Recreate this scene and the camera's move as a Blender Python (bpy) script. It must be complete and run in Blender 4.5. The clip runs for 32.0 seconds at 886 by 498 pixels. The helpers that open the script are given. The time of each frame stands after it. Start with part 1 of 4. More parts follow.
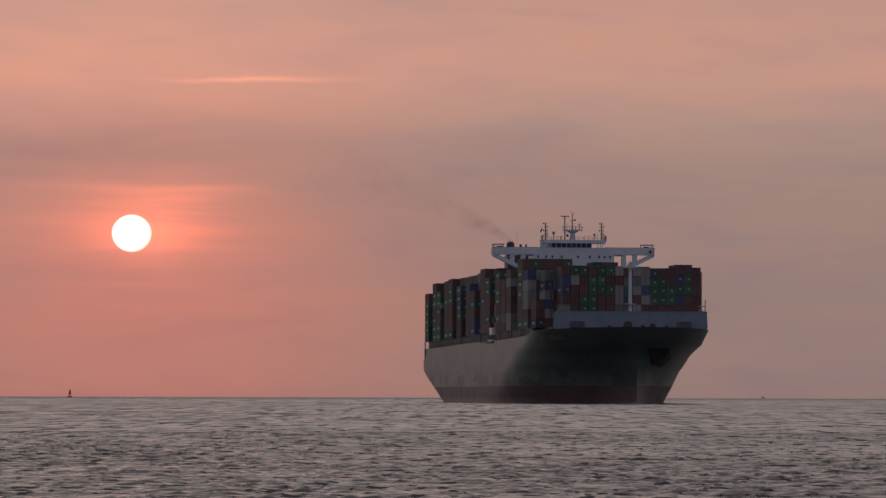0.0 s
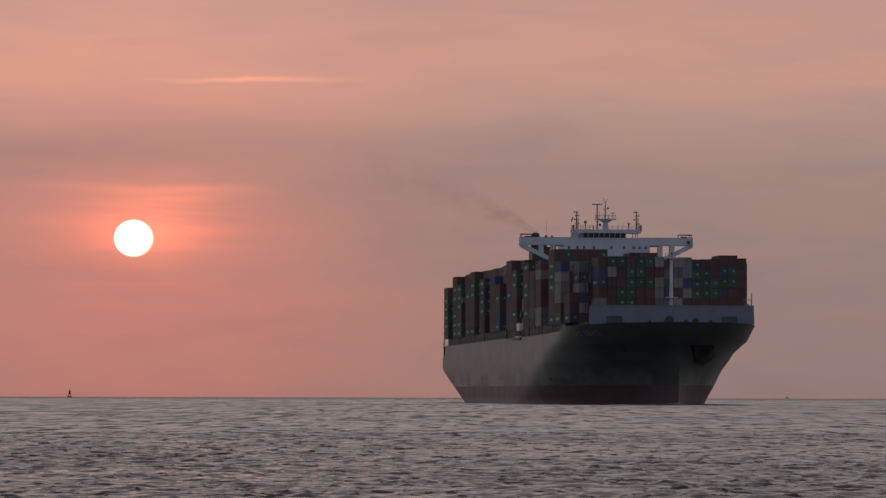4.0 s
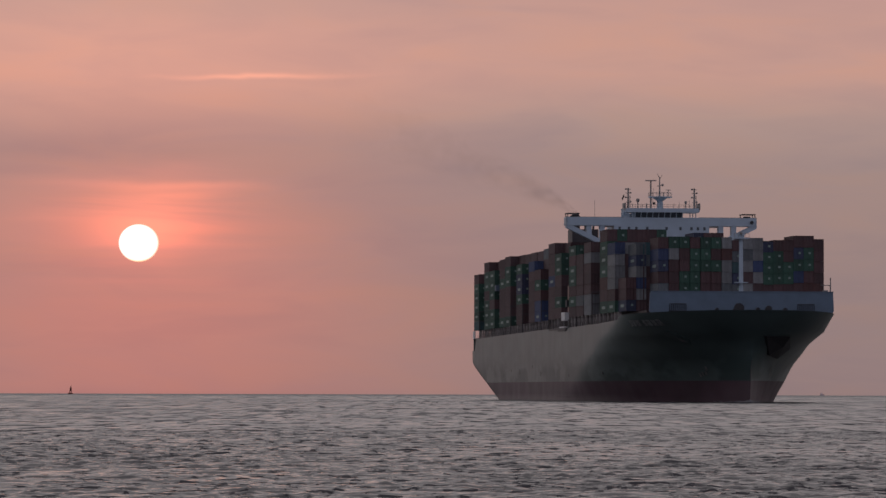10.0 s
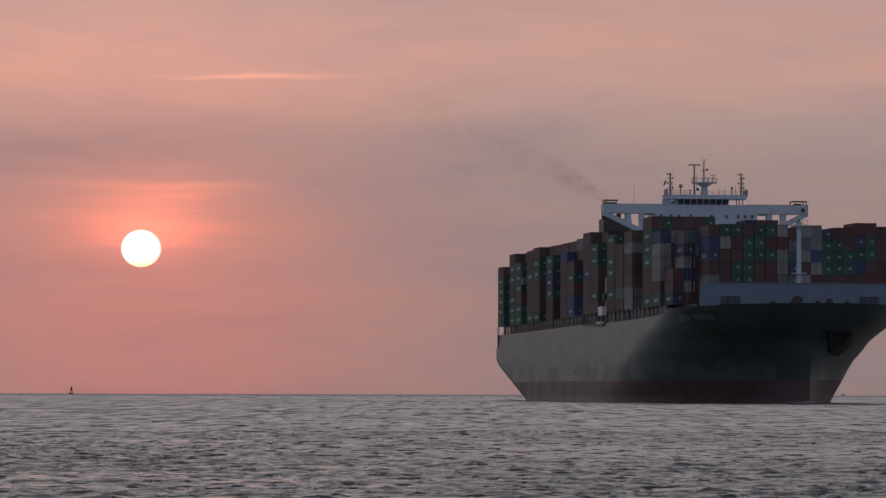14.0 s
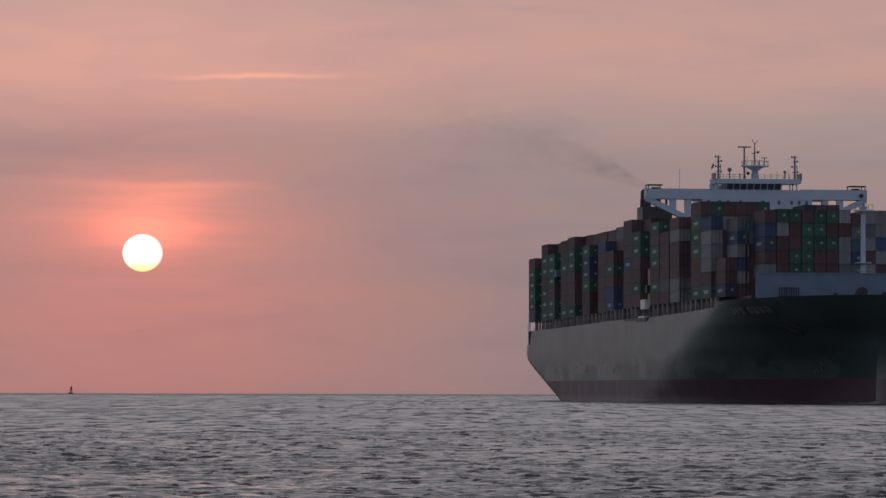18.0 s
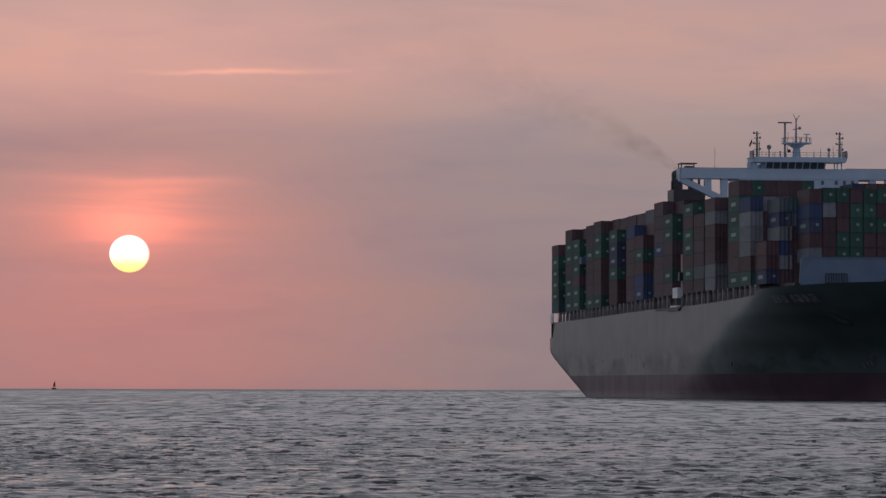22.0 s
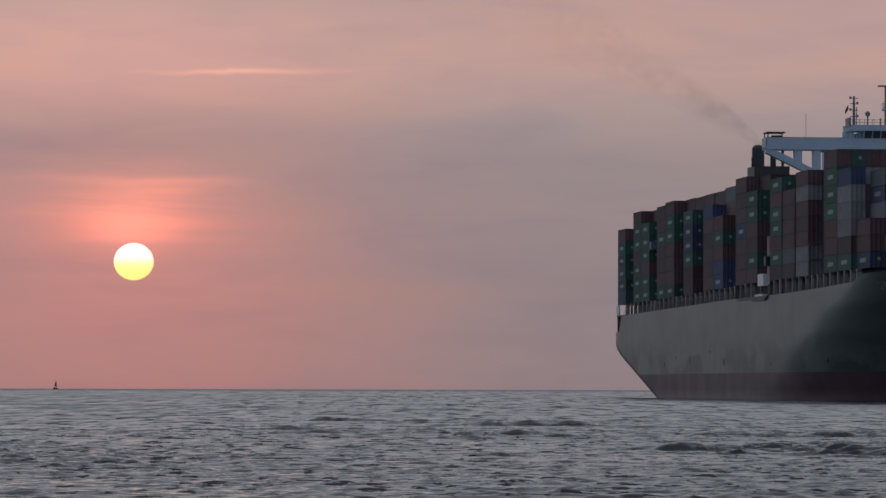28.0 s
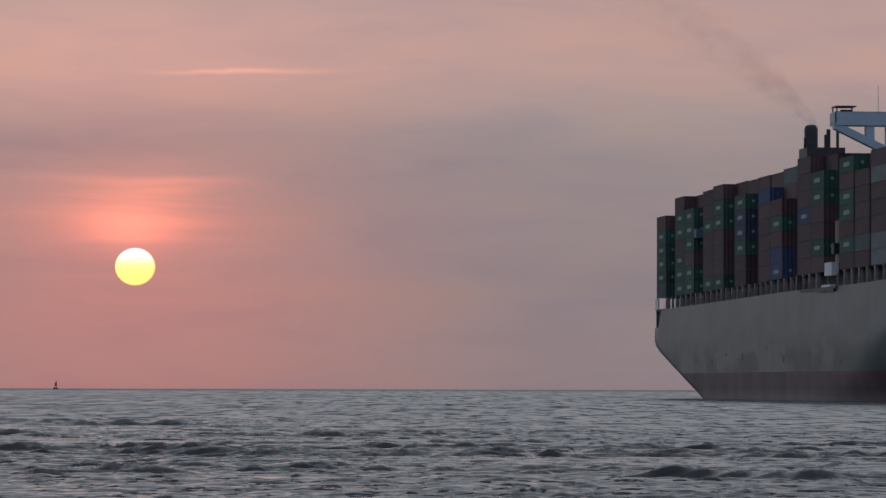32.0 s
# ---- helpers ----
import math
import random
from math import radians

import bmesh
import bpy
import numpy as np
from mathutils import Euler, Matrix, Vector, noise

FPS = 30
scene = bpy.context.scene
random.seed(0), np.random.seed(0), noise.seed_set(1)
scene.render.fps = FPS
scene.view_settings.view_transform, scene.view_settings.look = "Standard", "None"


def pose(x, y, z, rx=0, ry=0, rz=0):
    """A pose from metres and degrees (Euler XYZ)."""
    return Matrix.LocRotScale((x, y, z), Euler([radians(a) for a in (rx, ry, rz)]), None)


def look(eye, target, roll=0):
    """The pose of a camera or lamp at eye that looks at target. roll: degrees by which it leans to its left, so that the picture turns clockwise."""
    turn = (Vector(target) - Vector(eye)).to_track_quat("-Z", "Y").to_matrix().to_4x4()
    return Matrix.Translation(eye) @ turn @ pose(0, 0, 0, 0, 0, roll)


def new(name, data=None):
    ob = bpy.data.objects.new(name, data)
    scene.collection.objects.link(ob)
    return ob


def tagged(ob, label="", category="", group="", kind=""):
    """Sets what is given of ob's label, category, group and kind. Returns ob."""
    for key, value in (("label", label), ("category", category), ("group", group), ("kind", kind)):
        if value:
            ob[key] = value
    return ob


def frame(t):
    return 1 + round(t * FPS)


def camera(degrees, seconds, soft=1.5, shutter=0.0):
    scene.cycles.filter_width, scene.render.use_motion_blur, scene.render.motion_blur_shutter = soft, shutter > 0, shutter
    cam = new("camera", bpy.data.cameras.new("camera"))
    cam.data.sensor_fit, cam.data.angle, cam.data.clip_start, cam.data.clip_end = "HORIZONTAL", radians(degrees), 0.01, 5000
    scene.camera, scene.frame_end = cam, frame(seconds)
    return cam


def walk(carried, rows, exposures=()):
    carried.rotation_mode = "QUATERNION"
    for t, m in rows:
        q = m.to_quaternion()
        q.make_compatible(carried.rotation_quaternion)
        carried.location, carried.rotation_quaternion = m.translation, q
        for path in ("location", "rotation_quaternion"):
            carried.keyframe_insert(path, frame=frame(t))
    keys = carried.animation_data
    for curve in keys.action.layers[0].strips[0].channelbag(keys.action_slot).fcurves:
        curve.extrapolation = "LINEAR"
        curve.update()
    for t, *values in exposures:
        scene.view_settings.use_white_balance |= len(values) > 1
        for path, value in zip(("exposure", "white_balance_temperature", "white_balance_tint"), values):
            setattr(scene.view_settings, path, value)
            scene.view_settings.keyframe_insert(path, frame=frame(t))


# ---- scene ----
cam = camera(11.19, 32.0, soft=1.5)
CAM_ROWS = [(0.0, 1.8533, -0.0036), (0.5, 1.8519, 0.0028), (1.0, 1.8511, 0.0023), (1.5, 1.8489, 0.0065), (2.0, 1.8492, 0.0082), (2.5, 1.8478, 0.0109),
            (4.5, 1.8552, -0.0036), (5.0, 1.8552, -0.0036), (5.5, 1.8552, -0.0036), (6.0, 1.9025, 0.0), (6.5, 1.8807, -0.0107), (6.6, 1.8436, -0.0354),
            (6.7, 1.8427, -0.0529), (6.8, 1.8346, -0.0703), (6.9, 1.7976, -0.0661), (7.0, 1.7822, -0.0655), (7.1, 1.7503, -0.1111), (7.2, 1.7472, -0.1205),
            (7.3, 1.7442, -0.1155), (7.4, 1.7412, -0.1068), (7.5, 1.7599, -0.0982), (7.6, 1.7694, -0.0938), (7.7, 1.7862, -0.0858), (7.8, 1.7921, -0.0706),
            (7.9, 1.7836, -0.0518), (8.0, 1.7823, -0.0221), (8.5, 1.8114, -0.0071), (9.0, 1.8124, -0.008), (9.5, 1.8129, -0.0108), (10.0, 1.8129, -0.013),
            (11.0, 1.814, -0.0098), (12.0, 1.814, -0.012), (13.0, 1.8141, -0.0198), (14.0, 1.8138, -0.0221), (14.5, 1.8133, -0.0221), (16.5, 1.8077, -0.0221),
            (17.0, 1.8096, -0.0221), (18.0, 1.8096, -0.0186), (19.0, 1.8085, -0.0141), (20.0, 1.8059, -0.0107), (20.1, 1.8044, 0.0031),
            (20.2, 1.8066, -0.0012), (20.3, 1.8051, 0.0125), (20.4, 1.7458, 0.1276), (20.5, 1.7552, 0.1522), (20.6, 1.7212, 0.1769), (20.7, 1.7198, 0.1944),
            (20.8, 1.7401, 0.1937), (20.9, 1.7495, 0.1931), (21.0, 1.7553, 0.1925), (22.0, 1.7542, 0.1928), (23.0, 1.7521, 0.1928), (24.0, 1.751, 0.1917),
            (25.0, 1.7499, 0.1906), (25.5, 1.7499, 0.1887), (27.5, 1.7535, 0.1742), (28.0, 1.7526, 0.1756), (29.0, 1.751, 0.1742), (30.0, 1.751, 0.1742),
            (31.0, 1.7499, 0.1764), (32.0, 1.7499, 0.1742)]
EYE = 2.1
# the picture loses warmth as the sun sinks into the haze
walk(cam, [(t, pose(0, 0, EYE, 90 + el + .0047, 0, -yaw) @ pose(0, 0, 0, 0, 0, 0.155)) for t, el, yaw in CAM_ROWS],
     exposures=[(0, 0.025, 6970, 12), (8, 0.08, 6570, 9.7), (16, 0.11, 6060, 5.4), (20.5, 0.13, 5800, 3.4), (24, 0.12, 5660, .4), (32, 0.08, 5500, -3.2)])

# ship: seconds, x, y, heading
SHIP_ROWS = [(0, 40.93, 1420.6, 6.468), (2, 44.75, 1375.7, 6.578), (4, 48.14, 1331.2, 6.573), (6, 51.33, 1287.4, 6.582), (8, 54.5, 1244.1, 6.648),
             (10, 57.73, 1201.5, 6.758), (12, 61.07, 1159.4, 6.873), (14, 64.53, 1118.0, 6.944), (16, 68.06, 1077.2, 6.931), (18, 71.61, 1037.0, 6.814),
             (20, 75.13, 997.3, 6.597), (22, 78.55, 958.0, 6.311), (24, 81.82, 919.0, 6.01), (26, 84.94, 880.3, 5.759), (28, 87.9, 841.7, 5.626),
             (30, 90.77, 803.1, 5.657), (32, 93.69, 764.4, 5.859)]

# ---- light ----
SUN_AZ, SUN_EL = -3.9, 1.9


def sky():
    w = bpy.data.worlds.new("evening_sky")
    scene.world = w
    w.use_nodes = True
    nt = w.node_tree
    nt.nodes.clear()
    N, L = nt.nodes.new, nt.links.new

    def math_(op, a, b=None, clamp=False):
        n = N("ShaderNodeMath")
        n.operation, n.use_clamp = op, clamp
        for i, v in enumerate((a, b)):
            if v is None:
                continue
            if isinstance(v, (int, float)):
                n.inputs[i].default_value = v
            else:
                L(v, n.inputs[i])
        return n.outputs[0]

    def smooth(v, lo, hi):
        n = N("ShaderNodeMapRange")
        n.interpolation_type = "SMOOTHSTEP"
        L(v, n.inputs[0])
        n.inputs[1].default_value, n.inputs[2].default_value = lo, hi
        return n.outputs[0]

    def ramp(v, stops):
        n = N("ShaderNodeValToRGB")
        L(v, n.inputs[0])
        e = n.color_ramp.elements
        while len(e) < len(stops):
            e.new(0.5)
        for el, (pos, c) in zip(e, stops):
            el.position, el.color = pos, (*c, 1)
        return n.outputs[0]

    def mix(f, a, b, kind="MIX"):
        n = N("ShaderNodeMix")
        n.data_type, n.blend_type = "RGBA", kind
        for sock, v in ((n.inputs[0], f), (n.inputs[6], a), (n.inputs[7], b)):
            if isinstance(v, (int, float)):
                sock.default_value = v
            elif isinstance(v, tuple):
                sock.default_value = (*v, 1)
            else:
                L(v, sock)
        return n.outputs[2]

    tc = N("ShaderNodeTexCoord")
    sep = N("ShaderNodeSeparateXYZ")
    L(tc.outputs["Generated"], sep.inputs[0])
    x, y, z = sep.outputs
    # height above the horizon, drawn out near it
    v = math_("POWER", math_("MAXIMUM", z, 0.0), 0.5)
    P = lambda px: (px / 8000) ** 0.5
    left = ramp(v, [(0, (.452, .192, .170)), (P(150), (.50, .209, .182)), (P(300), (.515, .231, .194)), (P(430), (.485, .247, .21)), (P(560), (.69, .335, .265)),
                    (P(700), (.69, .352, .278)), (.40, (.475, .412, .418)), (.62, (.44, .40, .41)), (1, (.25, .235, .26))])
    right = ramp(v, [(0, (.285, .192, .186)), (P(200), (.304, .211, .202)), (P(400), (.338, .237, .224)), (P(480), (.415, .276, .245)), (P(560), (.53, .303, .256)), (P(700), (.53, .303, .262)),
                     (.40, (.465, .407, .412)), (.62, (.435, .40, .41)), (1, (.25, .235, .26))])
    # warm only near the sun's bearing
    wx = math_("DIVIDE", math_("ADD", x, 0.070), 0.062)
    warm = math_("POWER", 2.718, math_("MULTIPLY", math_("MULTIPLY", wx, wx), -1.0))
    base = mix(warm, right, left)
    # far from the sun the haze is grey
    base = mix(smooth(math_("ABSOLUTE", x), 0.14, 0.42), base, ramp(v, [(0, (.26, .228, .245)), (.4, (.43, .385, .397)), (.62, (.43, .40, .41)), (1, (.24, .235, .26))]))
    # the part of the sky behind, away from the sun
    base = mix(smooth(y, 0.75, -0.5), base, (.31, .297, .37))
    # thin streaks of cloud, much longer than high
    mp = N("ShaderNodeMapping")
    L(tc.outputs["Generated"], mp.inputs[0])
    mp.inputs["Scale"].default_value = (10, 10, 46)
    mp.inputs["Rotation"].default_value = (0, radians(-9), 0)
    nz = N("ShaderNodeTexNoise")
    L(mp.outputs[0], nz.inputs[0])
    nz.inputs["Scale"].default_value, nz.inputs["Detail"].default_value = 1.0, 4
    base = mix(1.0, base, ramp(nz.outputs[0], [(.28, (.90, .925, .955)), (.48, (.975, .98, .98)), (.72, (1.04, 1.0, .95))]), "MULTIPLY")

    # finer wisps, mauve and peach
    def wisps(scale, tilt, detail, at):
        m, n = N("ShaderNodeMapping"), N("ShaderNodeTexNoise")
        L(tc.outputs["Generated"], m.inputs[0])
        m.inputs["Scale"].default_value, m.inputs["Rotation"].default_value, m.inputs["Location"].default_value = scale, (0, radians(tilt), 0), at
        L(m.outputs[0], n.inputs[0])
        n.inputs["Scale"].default_value, n.inputs["Detail"].default_value, n.inputs["Distortion"].default_value = 1.0, detail, .6
        return n.outputs[0]
    base = mix(1.0, base, ramp(wisps((26, 26, 120), -6, 4, (1, 0, 4)), [(.32, (.94, .955, .985)), (.5, (1, 1, 1)), (.7, (1.05, 1.01, .96))]), "MULTIPLY")

    # the glow round the sun, cut by uneven layers of haze
    bent = math_("ADD", z, math_("MULTIPLY", math_("SUBTRACT", wisps((30, 30, 40), 0, 3, (7, 0, 2)), .5), .0052))

    def spot(px, py, wx, wy):
        a = math_("DIVIDE", math_("SUBTRACT", x, px / 8000), wx / 8000)
        b = math_("DIVIDE", math_("SUBTRACT", bent, py / 8000), wy / 8000)
        r = math_("ADD", math_("MULTIPLY", a, a), math_("MULTIPLY", b, b))
        g = math_("POWER", 2.718, math_("MULTIPLY", r, -1.0))
        return math_("MULTIPLY", g, math_("GREATER_THAN", y, 0.0))
    lay = smooth(wisps((15, 15, 150), -2, 4, (3.1, 0, 1.7)), 0.34, 0.62)
    add = base
    # grey veils: across the top, beside the glow, and low over the sea
    for (px, py, wx, wy, c) in [(-420, 690, 520, 34, (.86, .93, .98)), (-130, 330, 240, 95, (.955, .97, .985)), (-700, 430, 150, 30, (.93, .94, .98)),
                                (-300, 455, 260, 28, (.95, .96, .99)), (-640, 225, 120, 12, (.93, .95, .98))]:
        add = mix(spot(px, py, wx, wy), add, mix(1.0, add, c, "MULTIPLY"))
    for (px, py, wx, wy, c) in [(-520, 290, 100, 52, (.46, .065, .022)), (-532, 285, 58, 46, (.12, .035, .02)), (-510, 300, 190, 72, (.17, .022, .006)), (-455, 364, 115, 7, (.15, .03, .01)),
                                (-490, 345, 130, 18, (.15, .025, .008)), (-620, 366, 120, 7, (.06, .012, .006)), (-690, 304, 75, 8, (.05, .01, .006)),
                                (-470, 398, 70, 16, (.07, .012, .004)), (-560, 316, 120, 6, (.08, .015, .005)),
                                (-345, 559, 110, 4.5, (.22, .06, .022)), (-320, 556, 165, 4, (.09, .028, .012)), (-505, 240, 270, 120, (.08, .01, .002))]:
        f = spot(px, py, wx, wy)
        if wy > 14:
            f = math_("MULTIPLY", f, math_("ADD", math_("MULTIPLY", lay, 0.55), 0.5))
        add = mix(f, add, mix(1.0, add, c, "ADD"))
    bg = N("ShaderNodeBackground")
    L(add, bg.inputs[0])
    bg.inputs[1].default_value = 1.0
    out = N("ShaderNodeOutputWorld")
    L(bg.outputs[0], out.inputs[0])


sky()
sun_lamp = new("sun_light", bpy.data.lights.new("sun_light", "SUN"))
sun_lamp.data.energy, sun_lamp.data.angle, sun_lamp.data.color = 0.012, radians(12), (1.0, 0.6, 0.4)
sa, se = radians(SUN_AZ), radians(SUN_EL)
SUN_DIR = Vector((math.sin(sa) * math.cos(se), math.cos(sa) * math.cos(se), math.sin(se)))
sun_lamp.matrix_world = look(SUN_DIR * 100, (0, 0, 0))


# ---- materials ----
def mat(name, color, rough=0.5, metal=0.0, var=0.15, scale=0.6, wear=None, wear_at=0.62, wear_scale=(0.25, 0.25, 0.25), obj_var=0.0, spec=0.5):
    m = bpy.data.materials.new(name)
    m.use_nodes = True
    nt = m.node_tree
    N, L = nt.nodes.new, nt.links.new
    bs = nt.nodes["Principled BSDF"]
    bs.inputs["Roughness"].default_value, bs.inputs["Metallic"].default_value = rough, metal
    bs.inputs["Specular IOR Level"].default_value = spec
    tc = N("ShaderNodeTexCoord")
    nz = N("ShaderNodeTexNoise")
    L(tc.outputs["Object"], nz.inputs[0])
    nz.inputs["Scale"].default_value, nz.inputs["Detail"].default_value = scale, 6
    r = N("ShaderNodeValToRGB")
    L(nz.outputs[0], r.inputs[0])
    r.color_ramp.elements[0].position, r.color_ramp.elements[1].position = 0.3, 0.7
    r.color_ramp.elements[0].color = (*[c * (1 - var) for c in color], 1)
    r.color_ramp.elements[1].color = (*[min(1, c * (1 + var)) for c in color], 1)
    col = r.outputs[0]
    if wear:
        mp = N("ShaderNodeMapping")
        L(tc.outputs["Object"], mp.inputs[0])
        mp.inputs["Scale"].default_value = wear_scale
        n2 = N("ShaderNodeTexNoise")
        L(mp.outputs[0], n2.inputs[0])
        n2.inputs["Scale"].default_value, n2.inputs["Detail"].default_value, n2.inputs["Roughness"].default_value = 1.0, 8, 0.65
        mr = N("ShaderNodeMapRange")
        L(n2.outputs[0], mr.inputs[0])
        mr.inputs[1].default_value, mr.inputs[2].default_value = wear_at, wear_at + 0.12
        mr.inputs[4].default_value = 0.8
        mx = N("ShaderNodeMix")
        mx.data_type = "RGBA"
        L(mr.outputs[0], mx.inputs[0])
        L(col, mx.inputs[6])
        mx.inputs[7].default_value = (*wear, 1)
        col = mx.outputs[2]
    if obj_var:
        oi = N("ShaderNodeObjectInfo")
        hs = N("ShaderNodeHueSaturation")
        mr = N("ShaderNodeMapRange")
        L(oi.outputs["Random"], mr.inputs[0])
        mr.inputs[3].default_value, mr.inputs[4].default_value = 1 - obj_var, 1 + obj_var
        L(mr.outputs[0], hs.inputs["Value"])
        L(col, hs.inputs["Color"])
        col = hs.outputs[0]
    L(col, bs.inputs["Base Color"])
    return m


def hull_paint(name, color, rough, stain, low, high, stretch, cut, amount, gloss=.02, dull=.0, fore=(150, 160), runs=.14):
    """Ship's side paint: plates that differ a little, and stains of their own shape between two heights above the waterline."""
    m = bpy.data.materials.new(name)
    m.use_nodes = True
    nt = m.node_tree
    N, L = nt.nodes.new, nt.links.new
    bs = nt.nodes["Principled BSDF"]
    tc, sep = N("ShaderNodeTexCoord"), N("ShaderNodeSeparateXYZ")
    L(tc.outputs["Object"], sep.inputs[0])

    def noise_of(scale, detail):
        mp, nz = N("ShaderNodeMapping"), N("ShaderNodeTexNoise")
        L(tc.outputs["Object"], mp.inputs[0])
        mp.inputs["Scale"].default_value = scale
        L(mp.outputs[0], nz.inputs[0])
        nz.inputs["Scale"].default_value, nz.inputs["Detail"].default_value = 1.0, detail
        return nz.outputs[0]

    def ranged(v, a, b, lo, hi):
        r = N("ShaderNodeMapRange")
        L(v, r.inputs[0])
        for k, val in enumerate((a, b, lo, hi)):
            r.inputs[k + 1].default_value = val
        return r.outputs[0]

    def times(a, b):
        n = N("ShaderNodeMath")
        n.operation = "MULTIPLY"
        L(a, n.inputs[0])
        L(b, n.inputs[1])
        return n.outputs[0]

    def blend(f, a, b):
        n = N("ShaderNodeMix")
        n.data_type = "RGBA"
        L(f, n.inputs[0])
        for sock, v in ((n.inputs[6], a), (n.inputs[7], b)):
            if isinstance(v, tuple):
                sock.default_value = (*v, 1)
            else:
                L(v, sock)
        return n.outputs[2]
    cloud = noise_of((.05, .05, .12), 5)
    col = blend(ranged(cloud, .3, .7, 0, 1), tuple(c * .8 for c in color), tuple(c * 1.25 for c in color))
    mid = (low + high) / 2
    belt = times(ranged(sep.outputs[2], low, low + .25 * (high - low), 0, 1), ranged(sep.outputs[2], mid, high, 1, 0))
    # the stains end where the sides draw in towards the bow
    mark = times(times(belt, ranged(sep.outputs[0], *fore, 1, 0)), ranged(noise_of(stretch, 5), cut, cut + .1, 0, amount))
    col = blend(mark, col, stain)
    # thin rust runs from the deck edge
    col = blend(ranged(noise_of((.13, .13, .015), 3), .66, .78, 0, runs), col, (.06, .045, .035))
    L(col, bs.inputs["Base Color"])
    L(ranged(mark, 0, 1, .235, .235 - dull * .65), bs.inputs["Specular IOR Level"])
    L(ranged(noise_of((.16, .16, .10), 3), .3, .7, rough - gloss, rough + gloss), bs.inputs["Roughness"])
    bp = N("ShaderNodeBump")
    bp.inputs["Strength"].default_value, bp.inputs["Distance"].default_value = .12, .05
    L(noise_of((.3, .3, .3), 4), bp.inputs["Height"])
    L(bp.outputs[0], bs.inputs["Normal"])
    return m


HULL = hull_paint("green_hull_paint", (.072, .102, .097), .33, (.012, .024, .022), 3.4, 13.5, (.05, .05, .13), .43, .55, dull=.35)
BOOT = hull_paint("red_antifouling", (.078, .044, .056), .48, (.18, .145, .14), -.6, 2.4, (.02, .02, .9), .28, .7, .05, dull=-.1, fore=(30, 75), runs=0)
WHITE = mat("bluish_white_paint", (.405, .49, .565), 0.45, var=.06, scale=.3, wear=(.30, .26, .22), wear_at=.74, wear_scale=(.8, .8, .12))
DECK = mat("dark_deck_paint", (.045, .03, .028), 0.6, var=.3, scale=.5)
STEEL = mat("grey_steel", (.22, .21, .20), 0.5, var=.2, scale=.6, wear=(.14, .07, .04), wear_at=.66)
LASH = mat("dark_lashing_steel", (.085, .078, .078), 0.6, var=.25, scale=.8, wear=(.12, .06, .04), wear_at=.66, spec=.3)
BAFFLE = mat("blue_grey_paint", (.112, .162, .222), 0.5, var=.1, scale=.3, wear=(.12, .12, .12), wear_at=.68, wear_scale=(.8, .8, .12))
POST = mat("weathered_stanchion_paint", (.32, .29, .27), 0.55, var=.25, scale=.7, wear=(.15, .08, .05), wear_at=.62)
BLACK = mat("black_paint", (.024, .024, .027), 0.5, var=.3)
GLASS = mat("dark_window_glass", (.075, .090, .105), 0.12, var=.1)
FUNNEL = mat("dark_funnel_paint", (.035, .030, .032), 0.5, var=.25, scale=.4)
ORANGE = mat("faded_crane_paint", (.40, .27, .22), 0.5, var=.2)
LIFE = mat("white_davit_paint", (.72, .72, .70), 0.45, var=.08)
NAME = mat("worn_white_lettering", (.27, .28, .28), 0.5, var=.6, scale=1.2)
MARK = mat("white_marking", (.20, .27, .24), 0.5, var=.1)
FOAM = mat("foam", (.26, .25, .26), 0.7, var=.2, scale=2)
BUOY = mat("red_buoy_paint", (.16, .03, .02), 0.5, var=.2)
# pale and low in contrast: the distance haze is put into the colour
FAR = mat("hazed_ship_paint", (.66, .54, .53), 0.6, var=.2)
BOX_COLOURS = {
    "maroon": (.076, .039, .041), "brown": (.080, .046, .048), "green": (.028, .076, .053), "blue": (.033, .052, .122), "grey": (.172, .178, .182),
    "teal": (.040, .090, .098), "navy": (.030, .039, .076), "rust": (.098, .043, .040), "slate": (.101, .115, .124)}
BOX = {k: mat(k + "_container_paint", c, 0.6, var=.2, scale=.7, wear=(.12, .06, .04), wear_at=.68, wear_scale=(.8, .8, .5), obj_var=.25, spec=.5)
       for k, c in BOX_COLOURS.items()}
BOX_FRAME = {k: mat(k + "_frame_paint", tuple(1.05 * v for v in c), 0.65, var=.25, scale=1.2, spec=.3) for k, c in BOX_COLOURS.items()}


